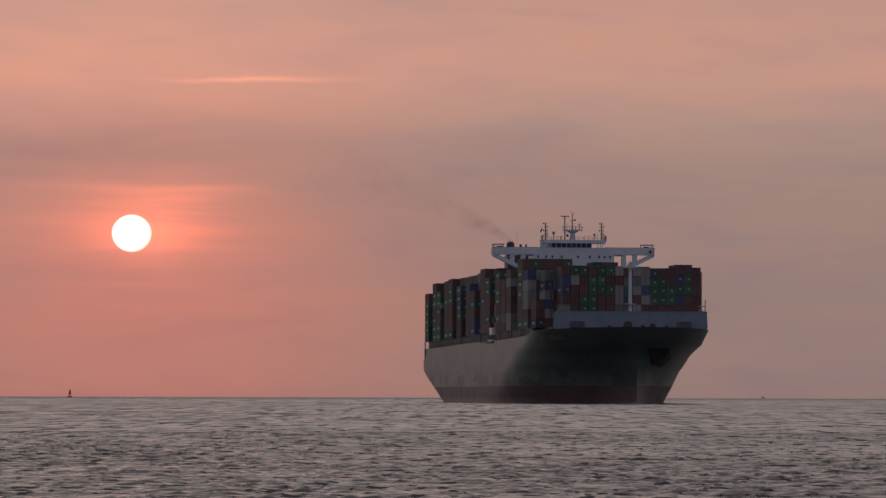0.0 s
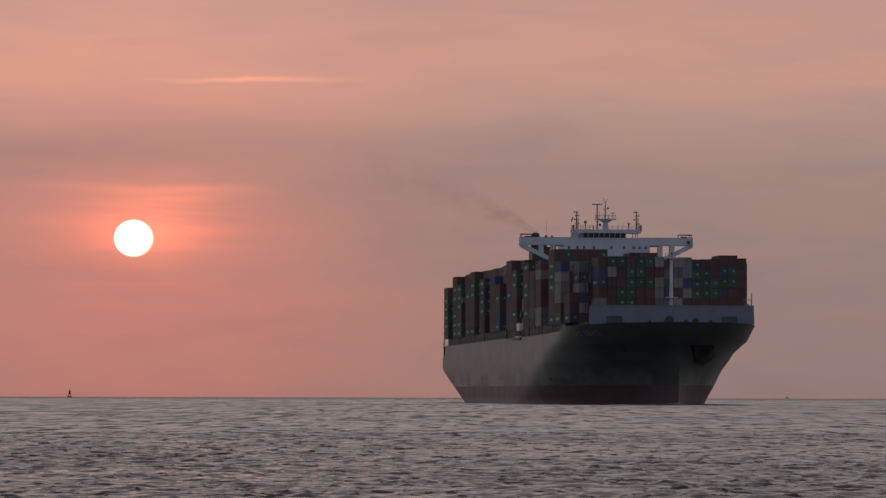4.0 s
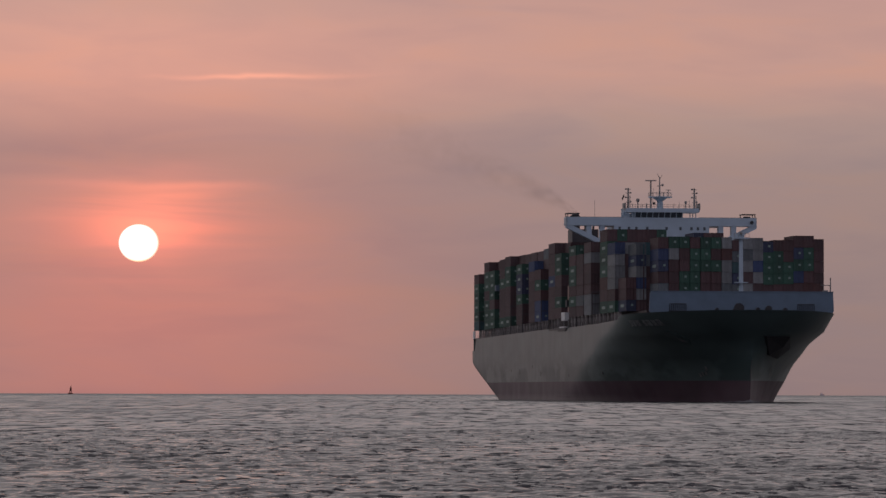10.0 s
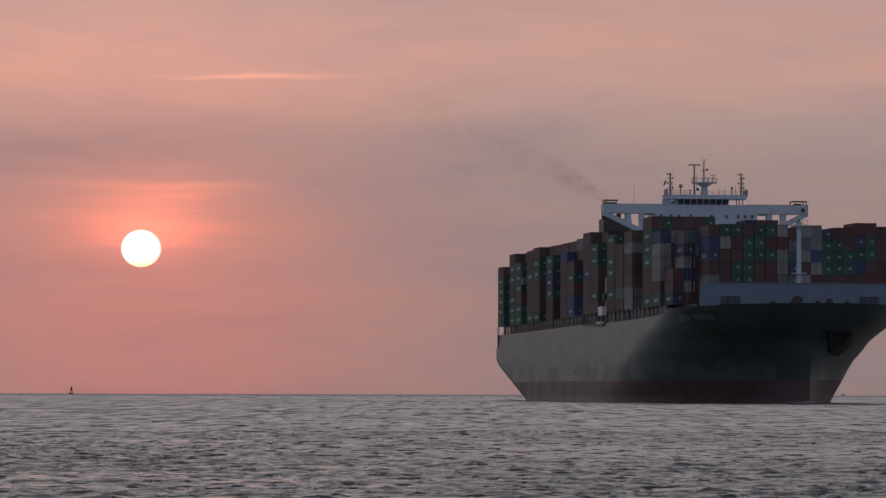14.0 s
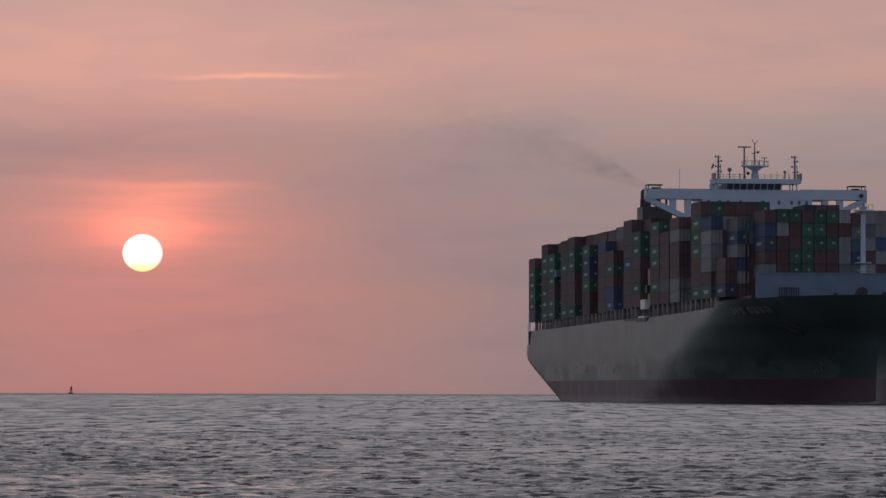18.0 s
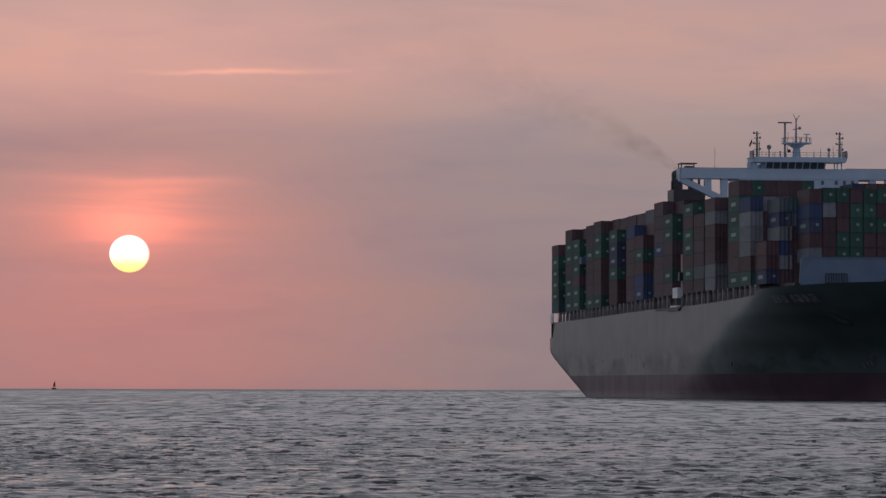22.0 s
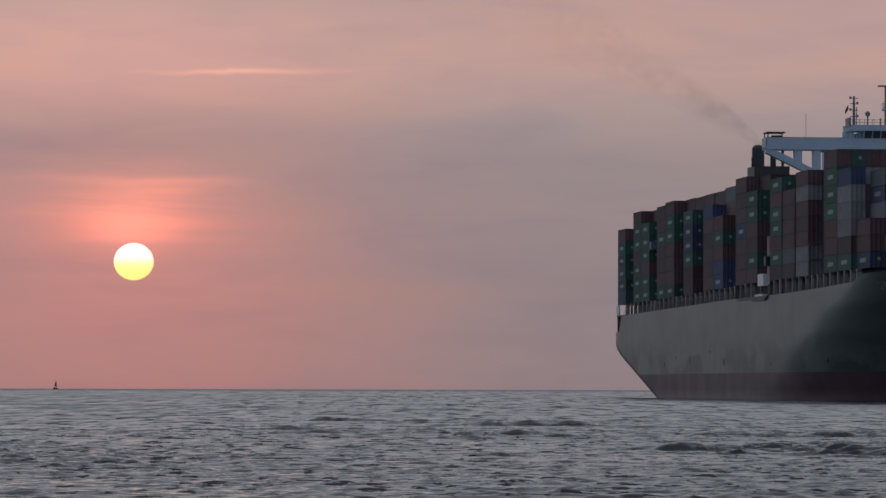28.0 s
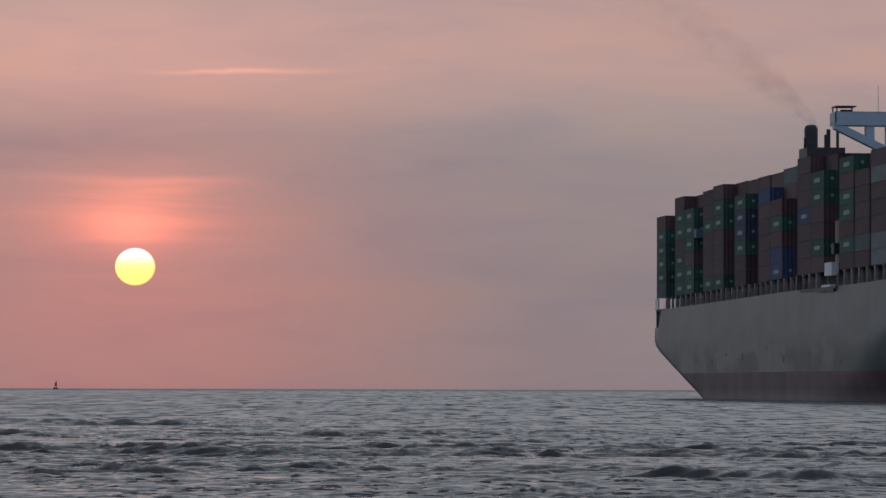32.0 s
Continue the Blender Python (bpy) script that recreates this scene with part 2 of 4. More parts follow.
def water_material(name, wash=False):
    m = bpy.data.materials.new(name)
    m.use_nodes = True
    nt = m.node_tree
    N, L = nt.nodes.new, nt.links.new
    bs = nt.nodes["Principled BSDF"]
    bs.inputs["Base Color"].default_value = (.030, .027, .031, 1)
    bs.inputs["Roughness"].default_value = 0.16
    bs.inputs["IOR"].default_value = 1.33
    tc, geo = N("ShaderNodeTexCoord"), N("ShaderNodeNewGeometry")

    def ripple(scale, stretch, detail, offset):
        mp, nz = N("ShaderNodeMapping"), N("ShaderNodeTexNoise")
        L(tc.outputs["Object"], mp.inputs[0])
        mp.inputs["Scale"].default_value, mp.inputs["Location"].default_value = stretch, offset
        L(mp.outputs[0], nz.inputs[0])
        nz.inputs["Scale"].default_value, nz.inputs["Detail"].default_value, nz.inputs["Roughness"].default_value = scale, detail, .66
        return nz

    def band(v, lo, hi, a, b):
        r = N("ShaderNodeMapRange")
        r.interpolation_type = "SMOOTHSTEP"
        L(v, r.inputs[0])
        for k, val in enumerate((lo, hi, a, b)):
            r.inputs[k + 1].default_value = val
        return r.outputs[0]

    def plus(a, b):
        n = N("ShaderNodeMath")
        n.operation = "ADD"
        for k, val in enumerate((a, b)):
            if isinstance(val, float):
                n.inputs[k].default_value = val
            else:
                L(val, n.inputs[k])
        return n.outputs[0]

    def both(op, a, b):
        n = N("ShaderNodeMath")
        n.operation = op
        L(a, n.inputs[0])
        L(b, n.inputs[1])
        return n.outputs[0]

    # shading normals lean to the eye: a common tilt, steep little fronts, flat backs
    if wash:
        near, fine = ripple(1.0, (1.3, .5, 1), 4, (0, 0, 0)).outputs["Fac"], ripple(1.0, (2.6, 1.1, 1), 4, (4, 1, 0)).outputs["Fac"]
        lean = plus(plus(-.06, band(near, .53, .62, 0, -.10)), band(fine, .42, .58, .05, -.07))
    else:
        # layers stretch with distance from the eye, in place of crests hiding one another
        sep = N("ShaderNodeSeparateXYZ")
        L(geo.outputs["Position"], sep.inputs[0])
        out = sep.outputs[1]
        # extra lean by distance darkens the far band and brightens the near water
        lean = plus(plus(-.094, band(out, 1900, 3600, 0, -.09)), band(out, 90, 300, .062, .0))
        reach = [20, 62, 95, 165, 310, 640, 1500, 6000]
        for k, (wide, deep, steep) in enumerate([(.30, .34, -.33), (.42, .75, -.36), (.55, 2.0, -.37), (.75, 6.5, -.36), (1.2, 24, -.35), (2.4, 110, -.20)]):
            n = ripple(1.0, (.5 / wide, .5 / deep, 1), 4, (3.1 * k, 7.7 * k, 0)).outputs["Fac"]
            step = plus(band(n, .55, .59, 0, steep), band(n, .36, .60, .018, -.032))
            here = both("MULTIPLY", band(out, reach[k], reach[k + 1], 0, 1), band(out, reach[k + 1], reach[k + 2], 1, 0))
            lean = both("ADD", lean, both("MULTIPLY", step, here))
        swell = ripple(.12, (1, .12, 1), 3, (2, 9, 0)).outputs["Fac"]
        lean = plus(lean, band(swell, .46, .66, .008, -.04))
    side = band(ripple(1.2, (1, .3, 1), 3, (5, 1, 0)).outputs["Fac"], .3, .7, -.16, .16)
    vec, add, nrm = N("ShaderNodeCombineXYZ"), N("ShaderNodeVectorMath"), N("ShaderNodeVectorMath")
    L(side, vec.inputs[0])
    L(lean, vec.inputs[1])
    add.operation, nrm.operation = "ADD", "NORMALIZE"
    L(geo.outputs["Normal"], add.inputs[0])
    L(vec.outputs[0], add.inputs[1])
    L(add.outputs[0], nrm.inputs[0])
    L(nrm.outputs[0], bs.inputs["Normal"])
    return m


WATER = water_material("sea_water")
WASH = water_material("wash_water", True)


def smoke_material():
    """Thins out along the plume and towards its upper and lower edge."""
    m = bpy.data.materials.new("exhaust_smoke")
    m.use_nodes = True
    nt = m.node_tree
    nt.nodes.clear()
    N, L = nt.nodes.new, nt.links.new

    def calc(op, a, b):
        n = N("ShaderNodeMath")
        n.operation = op
        for k, v in enumerate((a, b)):
            if isinstance(v, (int, float)):
                n.inputs[k].default_value = v
            else:
                L(v, n.inputs[k])
        return n.outputs[0]

    def fade(v, a, b, lo, hi):
        n = N("ShaderNodeMapRange")
        n.interpolation_type = "SMOOTHSTEP"
        L(v, n.inputs[0])
        for k, val in enumerate((a, b, lo, hi)):
            n.inputs[k + 1].default_value = val
        return n.outputs[0]

    def puffs(scale, at):
        mp, nz = N("ShaderNodeMapping"), N("ShaderNodeTexNoise")
        L(tc.outputs["Object"], mp.inputs[0])
        mp.inputs["Scale"].default_value, mp.inputs["Location"].default_value = scale, at
        L(mp.outputs[0], nz.inputs[0])
        nz.inputs["Scale"].default_value, nz.inputs["Detail"].default_value, nz.inputs["Distortion"].default_value = 1.0, 3, .8
        return nz.outputs[0]
    out, mx, tr, df = N("ShaderNodeOutputMaterial"), N("ShaderNodeMixShader"), N("ShaderNodeBsdfTransparent"), N("ShaderNodeBsdfDiffuse")
    df.inputs[0].default_value = (.12, .09, .096, 1)
    tc, sep = N("ShaderNodeTexCoord"), N("ShaderNodeSeparateXYZ")
    L(tc.outputs["Object"], sep.inputs[0])
    q = calc("DIVIDE", calc("MAXIMUM", calc("MULTIPLY", sep.outputs[1], -1.0), 0.01), SMOKE_RUN)
    axis = calc("MULTIPLY", calc("POWER", q, .8), SMOKE_RISE)
    wide = calc("ADD", calc("MULTIPLY", calc("POWER", q, .8), SMOKE_WIDE), .9)
    off = calc("ABSOLUTE", calc("DIVIDE", calc("SUBTRACT", sep.outputs[2], axis), wide), 0)
    edge = fade(off, .12, .95, 1, 0)
    dense = calc("ADD", fade(puffs((.16, .13, .22), (0, 0, 0)), .41, .64, .05, 1), fade(puffs((.5, .4, .6), (3, 1, 5)), .4, .7, 0, .5))
    thin = calc("ADD", fade(q, 0, .35, .066, .021), fade(q, .35, 1, 0, -.021))
    L(calc("MULTIPLY", calc("MULTIPLY", dense, thin), edge), mx.inputs[0])
    L(tr.outputs[0], mx.inputs[1])
    L(df.outputs[0], mx.inputs[2])
    L(mx.outputs[0], out.inputs[0])
    return m


# how far the plume drifts, rises and spreads
SMOKE_RUN, SMOKE_RISE, SMOKE_WIDE = 80.0, 34.0, 19.0
SMOKE = smoke_material()


def sun_material():
    # the lower the disc stands over the horizon, the more the haze yellows it
    m = bpy.data.materials.new("sun_disc")
    m.use_nodes = True
    nt = m.node_tree
    nt.nodes.clear()
    N, L = nt.nodes.new, nt.links.new
    geo, sep, mr, r, em, out = (N(k) for k in ("ShaderNodeNewGeometry", "ShaderNodeSeparateXYZ", "ShaderNodeMapRange", "ShaderNodeValToRGB", "ShaderNodeEmission",
                                               "ShaderNodeOutputMaterial"))
    L(geo.outputs["Position"], sep.inputs[0])
    L(sep.outputs[2], mr.inputs[0])
    mr.inputs[1].default_value, mr.inputs[2].default_value = 185 * 4930 / 8000, 260 * 4930 / 8000
    L(mr.outputs[0], r.inputs[0])
    stops = [(0, (1.0, .84, .17)), (.30, (1.0, .90, .20)), (.46, (1.0, .95, .30)), (.60, (1, .985, .62)), (.76, (1, 1, .95))]
    e = r.color_ramp.elements
    while len(e) < len(stops):
        e.new(.5)
    for el, (pos, c) in zip(e, stops):
        el.position, el.color = pos, (*c, 1)
    # the edge of the disc is redder than its middle
    tc, far, flat, rim, mx = (N(k) for k in ("ShaderNodeTexCoord", "ShaderNodeVectorMath", "ShaderNodeVectorMath", "ShaderNodeMapRange", "ShaderNodeMix"))
    L(tc.outputs["Object"], flat.inputs[0])
    flat.operation, far.operation, mx.data_type = "MULTIPLY", "LENGTH", "RGBA"
    flat.inputs[1].default_value = (1 / 22.0, 0, 1 / 20.6)
    L(flat.outputs[0], far.inputs[0])
    L(far.outputs["Value"], rim.inputs[0])
    rim.inputs[1].default_value, rim.inputs[2].default_value, rim.inputs[4].default_value = .92, 1.0, .85
    L(rim.outputs[0], mx.inputs[0])
    L(r.outputs[0], mx.inputs[6])
    mx.inputs[7].default_value = (1.0, .36, .16, 1)
    L(mx.outputs[2], em.inputs[0])
    em.inputs[1].default_value = 1.2
    L(em.outputs[0], out.inputs[0])
    return m


SUN = sun_material()


# ---- mesh helpers ----
def box(bm, x0, x1, y0, y1, z0, z1, mi=0):
    vs = [bm.verts.new((x, y, z)) for x in (x0, x1) for y in (y0, y1) for z in (z0, z1)]
    for q in ((0, 1, 3, 2), (4, 6, 7, 5), (0, 4, 5, 1), (2, 3, 7, 6), (0, 2, 6, 4), (1, 5, 7, 3)):
        bm.faces.new([vs[i] for i in q]).material_index = mi


def rod(bm, a, b, r0, r1=None, n=8):
    """A tapered round bar from a to b."""
    a, b = Vector(a), Vector(b)
    r1 = r0 if r1 is None else r1
    d = (b - a).normalized()
    u = d.orthogonal().normalized()
    w = d.cross(u)
    rings = []
    for c, r in ((a, r0), (b, r1)):
        rings.append([bm.verts.new(c + (u * math.cos(k * 2 * math.pi / n) + w * math.sin(k * 2 * math.pi / n)) * r) for k in range(n)])
    for k in range(n):
        bm.faces.new((rings[0][k], rings[0][(k + 1) % n], rings[1][(k + 1) % n], rings[1][k]))
    bm.faces.new(rings[0][::-1])
    bm.faces.new(rings[1])


def prism(bm, pts, axis, lo, hi):
    """A flat polygon, given in the two other axes, drawn out along an axis."""
    def at(p, h):
        q = list(p)
        q.insert(axis, h)
        return q
    a = [bm.verts.new(at(p, lo)) for p in pts]
    b = [bm.verts.new(at(p, hi)) for p in pts]
    n = len(pts)
    for k in range(n):
        bm.faces.new((a[k], a[(k + 1) % n], b[(k + 1) % n], b[k]))
    bm.faces.new(a[::-1])
    bm.faces.new(b)


def ball(bm, c, r, n=10, squash=1.0):
    res = bmesh.ops.create_uvsphere(bm, u_segments=n, v_segments=max(5, n // 2), radius=r)
    for v in res["verts"]:
        v.co = Vector((v.co.x, v.co.y, v.co.z * squash)) + Vector(c)


def mesh_of(bm, name, mats, smooth=False):
    bmesh.ops.recalc_face_normals(bm, faces=bm.faces)
    me = bpy.data.meshes.new(name)
    bm.to_mesh(me)
    bm.free()
    for m in mats if isinstance(mats, (list, tuple)) else (mats,):
        me.materials.append(m)
    if smooth:
        me.shade_smooth()
    return me


def part(name, bm, mats, parent, label="", smooth=False):
    ob = new(name, mesh_of(bm, name, mats, smooth))
    ob.parent = parent
    return tagged(ob, label)


def part_from(name, fn, mats, parent, label="", smooth=False):
    bm = bmesh.new()
    fn(bm)
    return part(name, bm, mats, parent, label, smooth)


# ---- sea ----
FAR_EDGE = 4950.0


def sea_floor_sheet():
    bm = bmesh.new()
    vs = [bm.verts.new(p) for p in ((-4900, -4900, -.32), (4900, -4900, -.32), (4900, FAR_EDGE - 20, -.32), (-4900, FAR_EDGE - 20, -.32))]
    bm.faces.new(vs)
    tagged(new("water", mesh_of(bm, "water", WATER)), "calm grey sea water under the evening sky", "sea", kind="structure")


def value_noise(x, y, table):
    """Smooth noise from -1 to 1 on a lattice of 1 m."""
    n = len(table)
    xi, yi = np.floor(x).astype(int), np.floor(y).astype(int)
    fx, fy = x - xi, y - yi
    fx, fy = fx * fx * (3 - 2 * fx), fy * fy * (3 - 2 * fy)
    a, b = table[xi % n, yi % n], table[(xi + 1) % n, yi % n]
    c, d = table[xi % n, (yi + 1) % n], table[(xi + 1) % n, (yi + 1) % n]
    return (a + (b - a) * fx) * (1 - fy) + (c + (d - c) * fx) * fy


def chop(X, Y, octaves, seed, step_x, step_y, aim):
    """Height of a choppy sea: peaked crests with hollow troughs, drawn out across the wind. octaves: length, height, peakedness."""
    rs = np.random.RandomState(seed)
    Z = np.zeros_like(X)
    for lam, high, peak in octaves:
        for turn in (-.5, .42):
            a = aim + turn + rs.normal(0, .08)
            along, across = X * math.sin(a) + Y * math.cos(a), X * math.cos(a) - Y * math.sin(a)
            table = rs.rand(64, 64) * 2 - 1
            p, q = along / lam + rs.rand() * 40, across / (2.4 * lam) + rs.rand() * 40
            p = p + .55 * value_noise(p * .8 + 7, q * .9, table) + .3 * value_noise(p * .31, q * .37 + 3, table)
            ridge = 1 - np.abs(np.sin(math.pi * p))
            group = .5 + .5 * value_noise(p * .45 + 11, q * 1.1 + 5, table)
            keep = np.clip((lam / np.maximum(step_y, step_x * .6) - 3) / 3, 0, 1)
            Z += high * keep * (ridge ** peak - .35) * group
    return Z


def sheet_of(name, co, rows, cols, material, label):
    i = np.arange(rows * cols).reshape(rows, cols)
    quads = np.stack([i[:-1, :-1], i[:-1, 1:], i[1:, 1:], i[1:, :-1]], -1).reshape(-1, 4)
    me = bpy.data.meshes.new(name)
    me.vertices.add(len(co))
    me.vertices.foreach_set("co", co.astype(np.float32).ravel())
    me.loops.add(quads.size)
    me.loops.foreach_set("vertex_index", quads.astype(np.int32).ravel())
    me.polygons.add(len(quads))
    me.polygons.foreach_set("loop_start", np.arange(0, quads.size, 4, dtype=np.int32))
    me.update(calc_edges=True)
    me.materials.append(material)
    me.shade_smooth()
    return tagged(new(name, me), label, "sea", kind="structure")


def wave_sheet(seed, grain, cols, drift_y, aim, octaves):
    """A wedge of choppy water from near the eye to the horizon, finer where it is near."""
    ys = [84.0]
    while ys[-1] < FAR_EDGE:
        y = ys[-1]
        e = max(88, y - drift_y)
        ys.append(y + (grain * e if y < 260 else 2.4 * grain * e if y < 600 else .006 * y))
    ys = np.array(ys)
    ys[-1] = FAR_EDGE
    half = .105 * ys + 2
    X = half[:, None] * np.linspace(-1, 1, cols)[None, :]
    Y = np.repeat(ys[:, None], cols, 1)
    step_y, step_x = np.gradient(ys)[:, None], (2 * half / cols)[:, None]
    # gusts: patches of rougher and smoother water
    gust = 1 + .35 * np.sin(X * .11 + 1.3 * seed + .6 * np.sin(Y * .03)) * np.sin(Y * .045 + 2.1 * seed)
    Z = gust * chop(X, Y, octaves, seed, step_x, step_y, aim)
    return sheet_of("water_waves", np.stack([X, Y, Z], -1).reshape(-1, 3), len(ys), cols, WATER, "short choppy grey waves on the open sea")


def wake_train():
    """The ship's wash: long ranks of steep, broken crests that run across the sea."""
    rs = np.random.RandomState(21)
    ys = np.concatenate([np.arange(-120, -40, .15), np.arange(-40, 10, .22), np.arange(10, 100, .4)])
    gy, gx = np.meshgrid(ys, np.linspace(-18, 36, 240), indexing="ij")
    step = np.gradient(ys)[:, None]

    def ranks(count, spread, wide, deep):
        g = np.zeros_like(gx)
        for k in range(count):
            cx, cy = rs.normal(5, spread), rs.uniform(-118, 96)
            wx, wy, strong, tilt = rs.uniform(*wide), rs.uniform(*deep), rs.uniform(.3, 1), rs.uniform(-.25, .25)
            g = np.maximum(g, strong * np.exp(-((gx - cx) / wx) ** 2 - ((gy - cy - tilt * (gx - cx)) / wy) ** 2))
        return g
    short, swell = ranks(90, 12, (3, 10), (.9, 2.6)), ranks(40, 12, (4, 11), (1.2, 2.6))
    z = short * (.13 + chop(gx, gy, ((3.6, .28, 1.7), (1.9, .28, 1.7), (1.1, .17, 1.4), (.7, .08, 1.2)), 4, .2, step, .25))
    z += swell * (.12 + chop(gx, gy, ((5.0, .46, 1.7), (2.2, .26, 1.6), (1.1, .16, 1.4)), 9, .2, step, .3))
    co = np.stack([gx, gy, -.07 + z], -1).reshape(-1, 3)
    return sheet_of("water_wake", co, len(ys), 240, WASH, "steeper dark waves of a ship's wash")


sea_floor_sheet()
WAKE = wake_train()
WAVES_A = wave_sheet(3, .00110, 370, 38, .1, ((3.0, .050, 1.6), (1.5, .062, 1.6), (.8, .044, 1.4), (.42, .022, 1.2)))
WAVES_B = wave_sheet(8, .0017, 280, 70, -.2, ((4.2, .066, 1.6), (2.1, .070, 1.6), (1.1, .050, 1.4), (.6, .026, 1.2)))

# ---- container ship: x forward from the bridge front, y to port, z up from the waterline ----
ship = tagged(new("container_ship"), "large dark green container ship loaded with stacked containers", "ship")
BEAM = 25.6


def lerp(x, xs, ys):
    return float(np.interp(x, xs, ys))


def deck_z(x):
    return lerp(x, (-199, -186, -124, -47, 18, 57, 87, 91, 101, 118, 140), (18.9, 19.0, 19.3, 19.75, 19.75, 20.0, 20.4, 21.5, 21.6, 21.8, 22.1))


def base_z(x):
    return lerp(x, (-200, -126, -26, 60, 120), (21.45, 21.75, 22.45, 22.5, 22.6))


# waterlines of the bow, by height: where they meet the stem, how long they take to full breadth, how full they are, how round at the stem
BOW_Z = (-3, 0.5, 5.3, 9.6, 12, 14.7, 18, 19.6, 21)
BOW_STEM = (127.5, 128, 128.5, 129.5, 130.6, 132, 136, 138.4, 140)
BOW_LENGTH = (150, 141, 115, 99, 88, 79, 53, 47, 47)
BOW_ROUND = (1, 1, 1, 0.95, 0.8, 0.64, 0.52, 0.48, 0.46)


def half_breadth(x, z):
    stem, length, fullness = (lerp(z, BOW_Z, v) for v in (BOW_STEM, BOW_LENGTH, BOW_ROUND))
    u = min(1, max(0, (stem - x) / length))
    return BEAM * (1 - (1 - u) ** 2) ** fullness


def stem_x(z):
    return lerp(z, BOW_Z, BOW_STEM)


def aft_x(z):
    return lerp(z, (-3, 0, 2.9, 5.8, 8.7, 11.0, 12.5), (-116, -133, -149.8, -166.8, -183.8, -196.6, -199))


def build_hull():
    levels = [-3, -1, .5, 2, 3.5, 5.0, 5.5, 7, 8.5, 10, 11.4, 12.5, 14.5, 16, 17.5, None]
    bm, deck = bmesh.new(), bmesh.new()
    n = 120
    sides = {1: [], -1: []}
    for lv in levels:
        rows = {1: [], -1: []}
        for i in range(n + 1):
            s = i / n
            s = 1 - (1 - s) ** 1.7
            z = lv
            if lv is None:
                x = -199 + (140 + 199) * s
                z = deck_z(x) if x > -189.5 else 15.3
                x = -199 + (stem_x(z) + 199) * s
            else:
                if lv > 15.3 and -199 + 338 * s < -189.5:
                    z = 15.3 - .02 * (18 - lv)
                x = aft_x(z) + (stem_x(z) - aft_x(z)) * s
            b = half_breadth(x, z)
            for sd in (1, -1):
                rows[sd].append(bm.verts.new((x, sd * b, z)))
        for sd in (1, -1):
            sides[sd].append(rows[sd])
    for sd in (1, -1):
        g = sides[sd]
        for j in range(len(levels) - 1):
            for i in range(n):
                f = bm.faces.new((g[j][i], g[j][i + 1], g[j + 1][i + 1], g[j + 1][i]))
                f.material_index = 1 if levels[j] < 5.4 else 0
                f.smooth = True
    for j in range(len(levels) - 1):
        f = bm.faces.new((sides[1][j][0], sides[-1][j][0], sides[-1][j + 1][0], sides[1][j + 1][0]))
        f.material_index = 1 if levels[j] < 5.4 else 0
    for i in range(n):
        q = [v.co - Vector((0, 0, .03)) for v in (sides[1][-1][i], sides[1][-1][i + 1], sides[-1][-1][i + 1], sides[-1][-1][i])]
        if (q[0] - q[3]).length > .1 and (q[1] - q[2]).length > .1:
            deck.faces.new([deck.verts.new(c) for c in q])
    bmesh.ops.remove_doubles(bm, verts=bm.verts, dist=.004)
    bmesh.ops.remove_doubles(deck, verts=deck.verts, dist=.004)
    part("main_deck", deck, DECK, ship)
    part("hull", bm, [HULL, BOOT], ship, "dark green hull with red boot topping, scuffed along the waterline")


build_hull()


